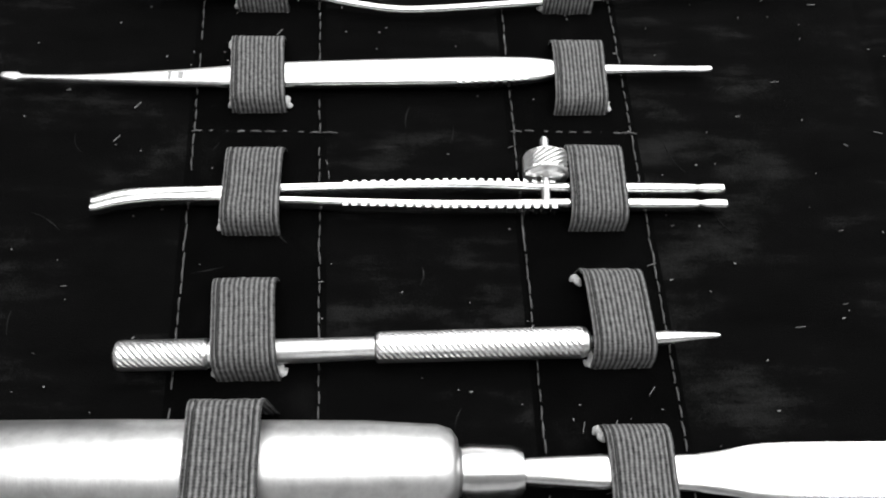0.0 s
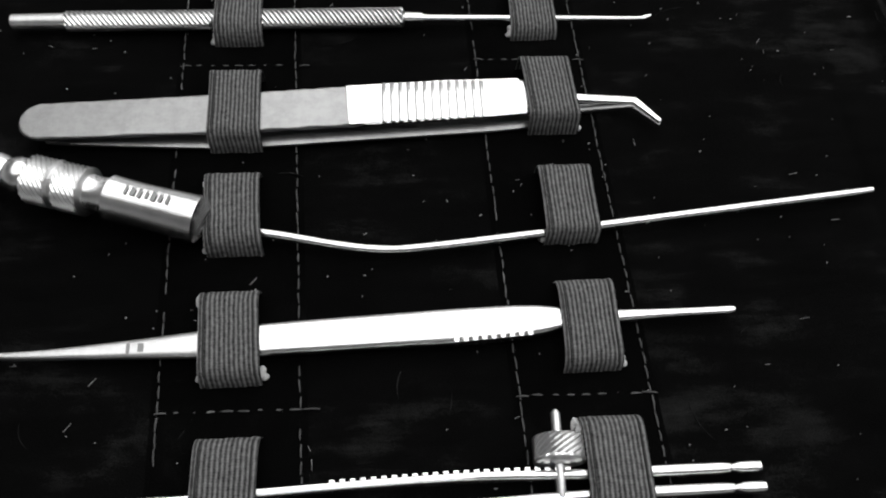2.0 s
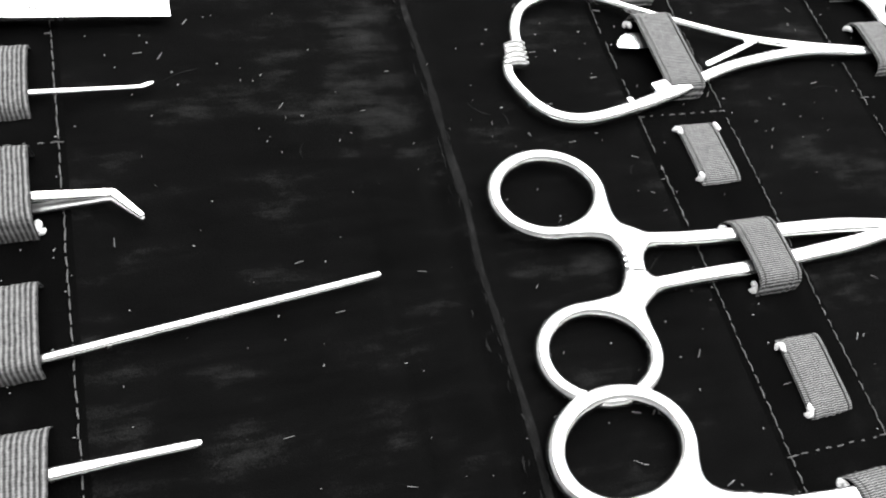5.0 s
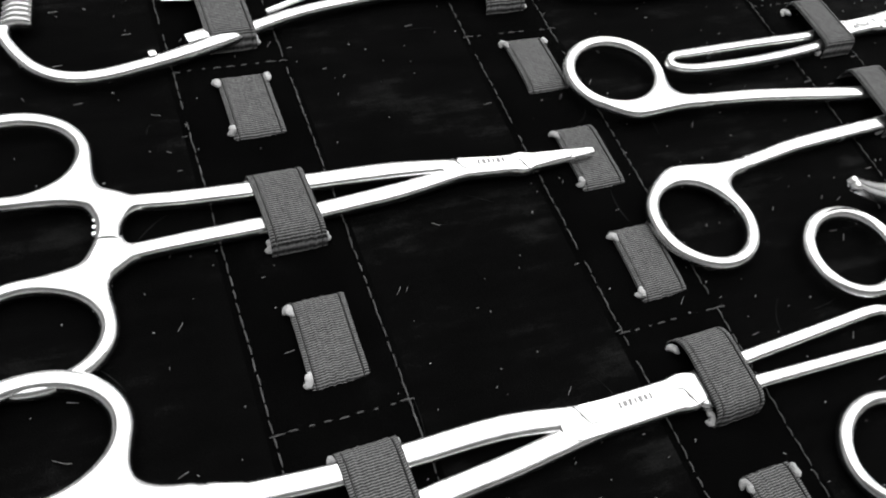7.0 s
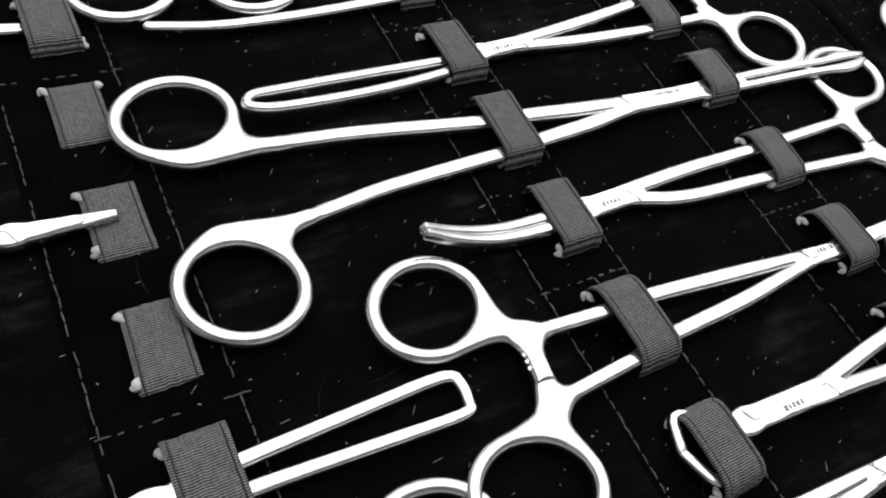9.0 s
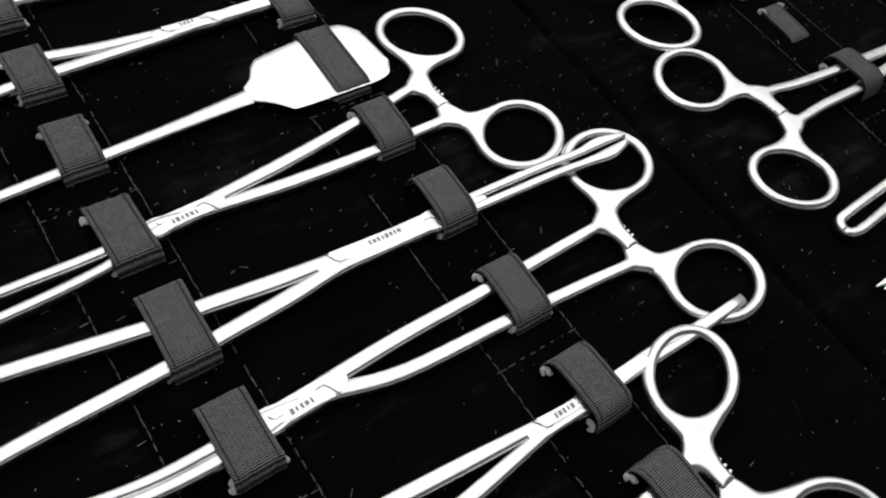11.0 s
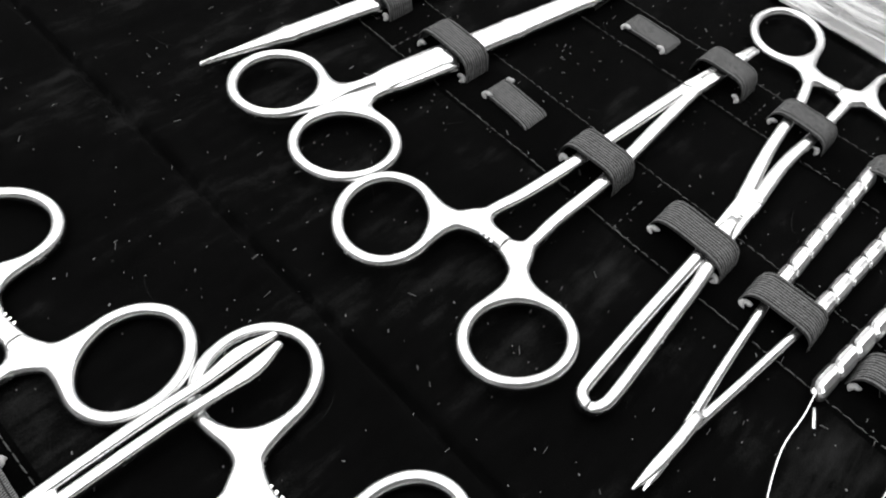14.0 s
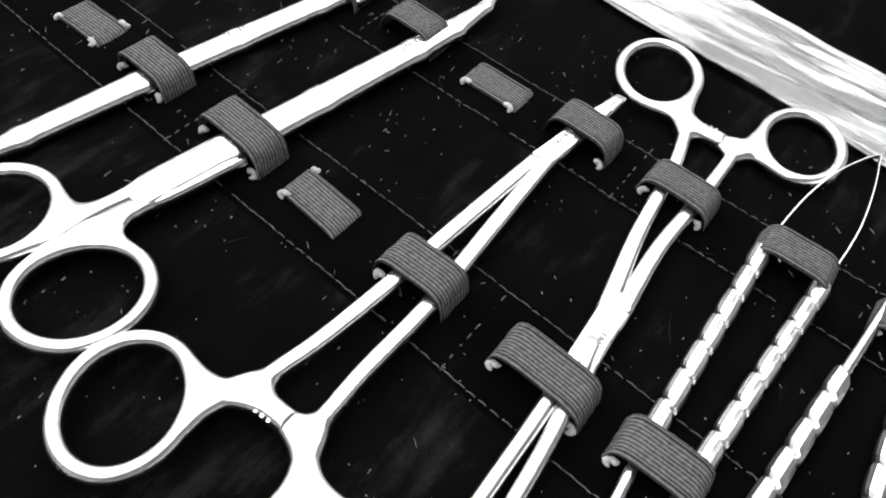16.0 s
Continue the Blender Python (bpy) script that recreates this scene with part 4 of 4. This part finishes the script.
root = thing("screw_forceps", 60, -20, "serrated steel forceps with a knurled thumb screw", "forceps")
for k in range(2):
    bm = bmesh.new()
    y = (-18.3, -22.3)[k]
    o = (0.6, -0.6)[k]
    sweep(bm, [(-20.4, -23.0 + 1.3 * o, 2.4, 2.0, 3.2), (-14, -21.2 + 1.3 * o, 2.5, 2.4, 3.4), (-5, -20.5 + 1.2 * o, 2.6, 2.2, 3.6), (8, -20.4 + 1.6 * o, 2.6, 1.9, 4), (20, -20.4 + 2.6 * o, 2.6, 1.8, 4), (57, y + 0.9 * o, 2.6, 2.0, 4), (84, y, 2.6, 2.2, 3.6), (97, y, 2.6, 2.4, 3.4), (111, y, 2.6, 2.3, 3.2), (113, y, 2.6, 1.5, 3.0), (115, y, 2.6, 2.3, 3.2), (119, y, 2.6, 2.3, 3.2)], 5, 12, 3.2)
    for i in range(24):
        x = 34 + i * 2.0
        yy = (-20.4 + 2.6 * o) + (y + 0.9 * o + 20.4 - 2.6 * o) * min(1, (x - 20) / 37)
        box(bm, x, yy + (0.7 if k == 0 else -0.7), 2.6, 1.2, 1.0, 3.5, 0, 0.2)
    part("arm", bm, STEEL, root, "serrated spring arm")
bm = bmesh.new()
lathe(bm, (78.8, -10.6, 4.0), (78.6, -16.4, 4.0), [(0, 3.6), (0.06, 5.0), (0.12, 5.2), (0.88, 5.2), (0.94, 5.0), (1, 3.6)], 36, (0.1, 0.9, 1.1, 0.36))
part("thumb_screw", bm, KNURL, root, "knurled thumb screw")
bm = bmesh.new()
lathe(bm, (79.0, -5.4, 4.0), (78.2, -23.0, 3.6), [(0, 0.6), (0.04, 1.0), (0.96, 1.0), (1, 0.6)], 12)
part("threaded_pin", bm, SATIN, root)

root = thing("curette", 40, 13, "flat-handled steel curette with slender ends", "curette")
bm = bmesh.new()
sweep(bm, [(-47, 11.8, 2.4, 1.6, 1.4), (-44, 11.6, 2.2, 2.6, 1.6), (-41, 11.4, 2.2, 1.2, 1.6), (-27, 11.2, 2.2, 1.9, 2.0), (-8, 11.7, 2.3, 4.0, 2.4), (7, 12.3, 2.4, 6.0, 2.8), (8.2, 12.4, 2.4, 6.4, 2.8)], 5, 12, 3.4)
part("tapered_end", bm, SATIN, root, "long tapered end")
bm = bmesh.new()
sweep(bm, [(7.6, 12.3, 2.5, 6.6, 2.9), (19.2, 12.8, 2.5, 7.2, 3.0), (58, 14.3, 2.5, 8.0, 3.0), (75, 15.0, 2.5, 7.4, 3.0), (82, 15.3, 2.5, 5.6, 2.9), (86, 15.4, 2.5, 3.6, 2.6)], 5, 14, 3.6)
for i in range(9):
    box(bm, 60 + 2.0 * i, 10.75 + 0.13 * i, 2.5, 1.1, 1.1, 2.8, 0, 0.15)
part("handle", bm, STEEL, root, "flat polished handle")
bm = bmesh.new()
sweep(bm, [(85, 15.4, 2.5, 3.4, 2.6), (95, 15.6, 2.4, 2.9, 2.2), (110, 16.0, 2.2, 2.0, 1.8), (120.5, 16.2, 2.2, 1.9, 1.6), (122.5, 16.3, 2.4, 1.5, 1.4)], 5)
part("tip", bm, STEEL, root)
marks(root, -7, 11.6, 3.6, 0.03, 2, 1.2, 2.2, 1.4)

root = thing("suction_tube", 40, 36, "bent steel suction tube with a knurled handle", "suction tube")
bm = bmesh.new()
sweep(bm, [(5, 40.5, 3.4, 2.2, 2.2), (20.5, 38.2, 2.8, 2.2, 2.2), (34, 35.4, 2.4, 2.2, 2.2), (44, 34.0, 2.2, 2.2, 2.2), (54, 34.2, 2.2, 2.2, 2.2), (80.8, 37.0, 2.2, 2.2, 2.2), (94, 38.6, 2.2, 2.2, 2.2), (130, 42.8, 2.2, 2.1, 2.1), (162, 46.6, 2.0, 2.0, 2.0), (165, 47.2, 2.2, 1.0, 1.2)], 5, 12, 2.1)
part("tube", bm, STEEL, root, "thin bent tube")
bm = bmesh.new()
lathe(bm, (-16.0, 46.6, 7.2), (5.4, 40.1, 6.4), [(0, 3.4), (0.03, 5.2), (0.3, 5.0), (0.8, 5.4), (0.95, 5.4), (1, 3.4)], 30)
part("barrel", bm, STEEL, root)
bm = bmesh.new()
lathe(bm, (-20.5, 48.0, 7.2), (-15.5, 46.5, 7.2), [(0, 4.4), (0.5, 4.0), (1, 4.4)], 26)
part("neck", bm, STEEL, root)
bm = bmesh.new()
lathe(bm, (-33.8, 52.0, 7.2), (-20.0, 47.8, 7.2), [(0, 4.6), (0.03, 5.7), (0.44, 5.7), (0.47, 5.1), (0.52, 5.1), (0.55, 5.7), (0.96, 5.7), (1, 4.6)], 40, (0.03, 0.96, 1.1, 0.36))
part("knurled_collar", bm, KNURL, root, "knurled collar")
bm = bmesh.new()
prof = [(0, 3.2)]
for i in range(7):
    prof += [(0.04 + i * 0.135, 3.4), (0.08 + i * 0.135, 4.3), (0.13 + i * 0.135, 4.2)]
prof += [(1, 3.2)]
lathe(bm, (-72, 63.6, 7.2), (-33.0, 51.8, 7.2), prof, 26)
part("hose_barb", bm, STEEL, root, "ridged hose barb")
marks(root, -6, 43.6, 12.3, -0.3, 7, 1.1, 2.4, 0.5)

root = thing("angled_tweezers", 20, 72, "satin steel tweezers with ribbed grips and bent tips", "tweezers")
for k in range(2):
    z = (1.4, 5.0)[1 - k] if k else 5.2
    oy = 0.0 if k == 0 else -1.6
    bm = bmesh.new()
    ends = [(40, 73.1, z, 12.2, 1.3)] if k == 0 else [(-36, 69.6, 2.0, 6.0, 1.1), (-32, 69.7, 1.8, 8.6, 1.2), (4, 71.0 + oy, z, 11.6, 1.4), (17, 71.6 + oy, z, 12.2, 1.4)]
    sweep(bm, ends + [(45, 73.4 + oy, z, 12.4, 1.4), (80, 75.2 + oy, z, 11.2, 1.5), (84, 75.3 + oy, z, 6.5, 1.5), (88, 75.4 + oy, z - 0.4, 2.8, 1.5), (108, 75.3 + oy * 0.5, 3.2 if k == 0 else 2.2, 2.0, 1.2), (110, 75.1 + oy * 0.5, 3.2 if k == 0 else 2.2, 2.0, 1.2), (111, 74.3 + oy * 0.5, 3.1 if k == 0 else 2.1, 1.9, 1.2), (115.8, 68.8 + oy * 0.2, 2.8 if k == 0 else 1.9, 1.2, 1.0)], 4, 14, 5)
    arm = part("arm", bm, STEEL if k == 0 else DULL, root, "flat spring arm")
    if k == 0:
        def plate(x, y):
            return np.maximum(capsule(x, y, (-35.6, 69.6), (10, 71.3), 5.3, 5.9), capsule(x, y, (10, 71.3), (38, 73.0), 5.9, 6.15))

        forged("satin_plate", plate, (-43, 60), (46, 82), z, 0.72, 0.35, DULL, arm, "satin rounded end of the arm")
        bm = bmesh.new()
        for i in range(13):
            x = 46 + 2.05 * i
            sweep(bm, [(x, 67.4 + 0.045 * (x - 45), z + 0.85, 1.2, 0.8), (x, 79.3 + 0.02 * (x - 45), z + 0.85, 1.2, 0.8)], 1, 8, 2.6)
        part("grip_rib", bm, STEEL, arm, "raised grip ribs", "stuff")
        bm = bmesh.new()
        sweep(bm, [(37.0, 72.9, z + 0.6, 12.2, 0.5), (60, 74.3, z + 0.6, 12.0, 0.5), (80.5, 75.3, z + 0.6, 11.0, 0.5)], 1, 10, 6, False)
        part("polished_pad", bm, STEEL, arm)

root = thing("fine_probe", 30, 105, "thin steel probe with a knurled handle", "probe")
bm = bmesh.new()
lathe(bm, (-51, 104.5, 2.9), (-37, 104.7, 2.9), [(0, 1.2), (0.04, 2.0), (1, 2.1)], 16)
part("end_plug", bm, SATIN, root)
bm = bmesh.new()
lathe(bm, (-37.2, 104.7, 2.9), (52.2, 105.3, 2.9), [(0, 1.4), (0.005, 2.75), (0.992, 2.75), (1, 1.4)], 18, (0.004, 0.993, 1.3, 0.45))
part("handle", bm, KNURL, root, "finely knurled handle")
bm = bmesh.new()
sweep(bm, [(51, 105.3, 2.7, 3.2, 3.0), (57, 105.3, 2.7, 2.8, 2.6), (59, 105.3, 2.6, 1.9, 1.8), (93, 105.3, 2.2, 1.6, 1.5), (116, 105.4, 1.9, 1.2, 1.1), (119, 105.9, 1.9, 1.4, 1.0), (121, 106.6, 1.9, 0.9, 0.8)], 4)
part("shaft", bm, STEEL, root)

root = thing("bone_chisel", 30, 129, "steel chisel with a thick knurled handle and flat blade", "chisel")
bm = bmesh.new()
lathe(bm, (-32, 129.0, 5.4), (12, 129.0, 5.4), [(0, 3.2), (0.03, 5.6), (0.1, 5.8), (0.3, 5.2), (1, 4.8)], 30)
part("butt", bm, SATIN, root)
bm = bmesh.new()
lathe(bm, (11.5, 129.0, 5.4), (77.5, 130.0, 5.0), [(0, 4.7), (0.01, 5.1), (0.9, 5.1), (0.95, 4.8), (0.985, 3.8), (1, 2.4)], 30, (0.01, 0.9, 1.5, 0.5))
part("handle", bm, KNURL, root, "knurled round handle")
bm = bmesh.new()
sweep(bm, [(75, 130.0, 4.6, 3.6, 3.2), (82, 130.0, 4.0, 5.0, 2.6), (89, 130.0, 3.6, 6.0, 2.0), (110, 130.0, 3.2, 6.2, 1.6), (127, 129.9, 3.0, 6.5, 0.9)], 3, 12, 6, False)
part("blade", bm, STEEL, root, "flat chisel blade")
marks(root, 94, 130.0, 4.5, 0.0, 6, 1.0, 1.5)

# ---- clear plastic sleeve along the end of the roll ----
mat, nt, b = nodes_of("clear_plastic_film")
b.inputs["Base Color"].default_value = (0.85, 0.85, 0.85, 1)
b.inputs["Roughness"].default_value = 0.12
# milky streaks in the clear film stand in for its bright reflections
nt.links.new(ramp(nt, tex(nt, coords(nt, (1, 0.1, 1)), 150, 4), [(0.4, 0.25), (0.54, 0.95)]), b.inputs["Transmission Weight"])
b.inputs["Coat Weight"].default_value = 0.6
n = tex(nt, coords(nt), 90, 5)
bump(nt, b, n, 0.5, 0.002)
FILM = mat
bm = bmesh.new()
rows = []
for j in range(150):
    y = -150 + 2.4 * j
    row = []
    for k in range(49):
        s = k / 48
        x = edge_x(y) + 2 + 43 * s + 1.2 * noise.noise(Vector((s * 3, y / 18, 4)))
        z = 1.6 + 2.4 * math.sin(math.pi * s) + 1.9 * noise.noise(Vector((s * 7 + y / 90, y / 55, 1.5))) + 0.8 * noise.noise(Vector((s * 16, y / 22, 8))) + 1.3 * abs(noise.noise(Vector((s * 11 + y / 140, y / 120, 21))))
        row.append(bm.verts.new((x, y, max(z, -0.6))))
    rows.append(row)
for a, c in zip(rows, rows[1:]):
    for k in range(48):
        bm.faces.new((a[k], a[k + 1], c[k + 1], c[k]))
geom = bmesh.ops.extrude_face_region(bm, geom=list(bm.faces))
for v in [g for g in geom["geom"] if isinstance(g, bmesh.types.BMVert)]:
    v.co.z -= 0.35
root = thing("plastic_sleeve", 860, 20, "crumpled clear plastic sleeve beside the velvet roll", "plastic sleeve")
part("film", bm, FILM, root)
bm = bmesh.new()
sweep(bm, [(edge_x(y) + 3.2 + 0.8 * noise.noise(Vector((2, y / 18, 4))), y, 1.6 + 0.8 * noise.noise(Vector((5, y / 30, 1))), 1.4, 1.0) for y in range(-150, 206, 6)], 2, 8, 2)
part("welded_edge", bm, FILM, root, "thick welded edge of the film")

# a second dark cloth beyond the sleeve
bm = bmesh.new()
box(bm, 1002, 40, -2.7, 320, 520, 2.4, -0.119, 1.0)
ob = part("dark_cloth", bm, VELVET, None)
tagged(ob, "black velvet cloth lying beyond the plastic sleeve", "cloth")

# ---- brushed marks in the pile, and lint on the velvet ----
rnd = random.Random(11)
bm = bmesh.new()
for k in range(170):
    x, y = rnd.uniform(-110, 820), rnd.uniform(-140, 170)
    ang, bend, ln = rnd.uniform(0, 6.28), rnd.uniform(-0.25, 0.25), rnd.uniform(3, 11)
    pts = []
    for i in range(6):
        w = rnd.uniform(0.12, 0.5) * math.sin(math.pi * (i + 0.6) / 6.2)
        z = relief(x, y) + 0.06
        for xl, xr, lean in BANDS:
            if xl - 2 < x - lean * y < xr + 2:
                z += 0.62
        pts.append((x, y, z, max(w, 0.1), 0.24))
        x, y, ang = x + math.cos(ang) * ln / 5, y + math.sin(ang) * ln / 5, ang + bend
    if abs(pts[0][2] - pts[-1][2]) < 0.4:
        sweep(bm, pts, 2, 6, 2)
# pale strands along the fold feather out its painted bright ridge
for k in range(130):
    y = rnd.uniform(-165, 190)
    x = 189.6 + rnd.gauss(0, 1.5)
    ln = rnd.uniform(1.5, 5)
    sweep(bm, [(x, y, relief(x, y) + 0.05, 0.12, 0.2), (x + rnd.uniform(-0.5, 0.5), y + ln / 2, relief(x, y + ln / 2) + 0.07, rnd.uniform(0.2, 0.6), 0.24), (x + rnd.uniform(-0.6, 0.6), y + ln, relief(x, y + ln) + 0.05, 0.12, 0.2)], 2, 6, 2)
part("brushed_mark_and_fold_light", bm, SCUFF_AND_FOLD_LIGHT, roll, "faint brushed streaks in the velvet pile, and painted light along a fold", "stuff")

rnd = random.Random(5)
bm = bmesh.new()
for k in range(2600):
    x, y = -120 + 946 * rnd.random() ** 0.75, rnd.uniform(-150, 190)
    ang, ln = rnd.choice((0.1, 0.9, rnd.uniform(0, 3.1))), rnd.choice((0.2, 0.25, 0.3, 0.3, 0.4, 0.5, 0.7, 1.2, 2.2))
    wd = rnd.uniform(0.1, 0.26) if ln < 1 else 0.09
    z = relief(x, y) + 0.18
    for xl, xr, lean in BANDS:
        if xl - 2 < x - lean * y < xr + 2:
            z += 0.62
    ex, ey = math.cos(ang) * ln / 2, math.sin(ang) * ln / 2
    sx, sy = -math.sin(ang) * wd / 2, math.cos(ang) * wd / 2
    top = [bm.verts.new((x + a * ex + c * sx, y + a * ey + c * sy, z + 0.1)) for a, c in ((-1, -1), (1, -1), (1, 1), (-1, 1))]
    lowv = [bm.verts.new((v.co.x, v.co.y, z - 0.25)) for v in top]
    bm.faces.new(top)
    for i in range(4):
        bm.faces.new((top[i], lowv[i], lowv[(i + 1) % 4], top[(i + 1) % 4]))
ob = part("lint", bm, LINT, None)
tagged(ob, "scattered pale lint flecks on black velvet", "lint", kind="stuff")
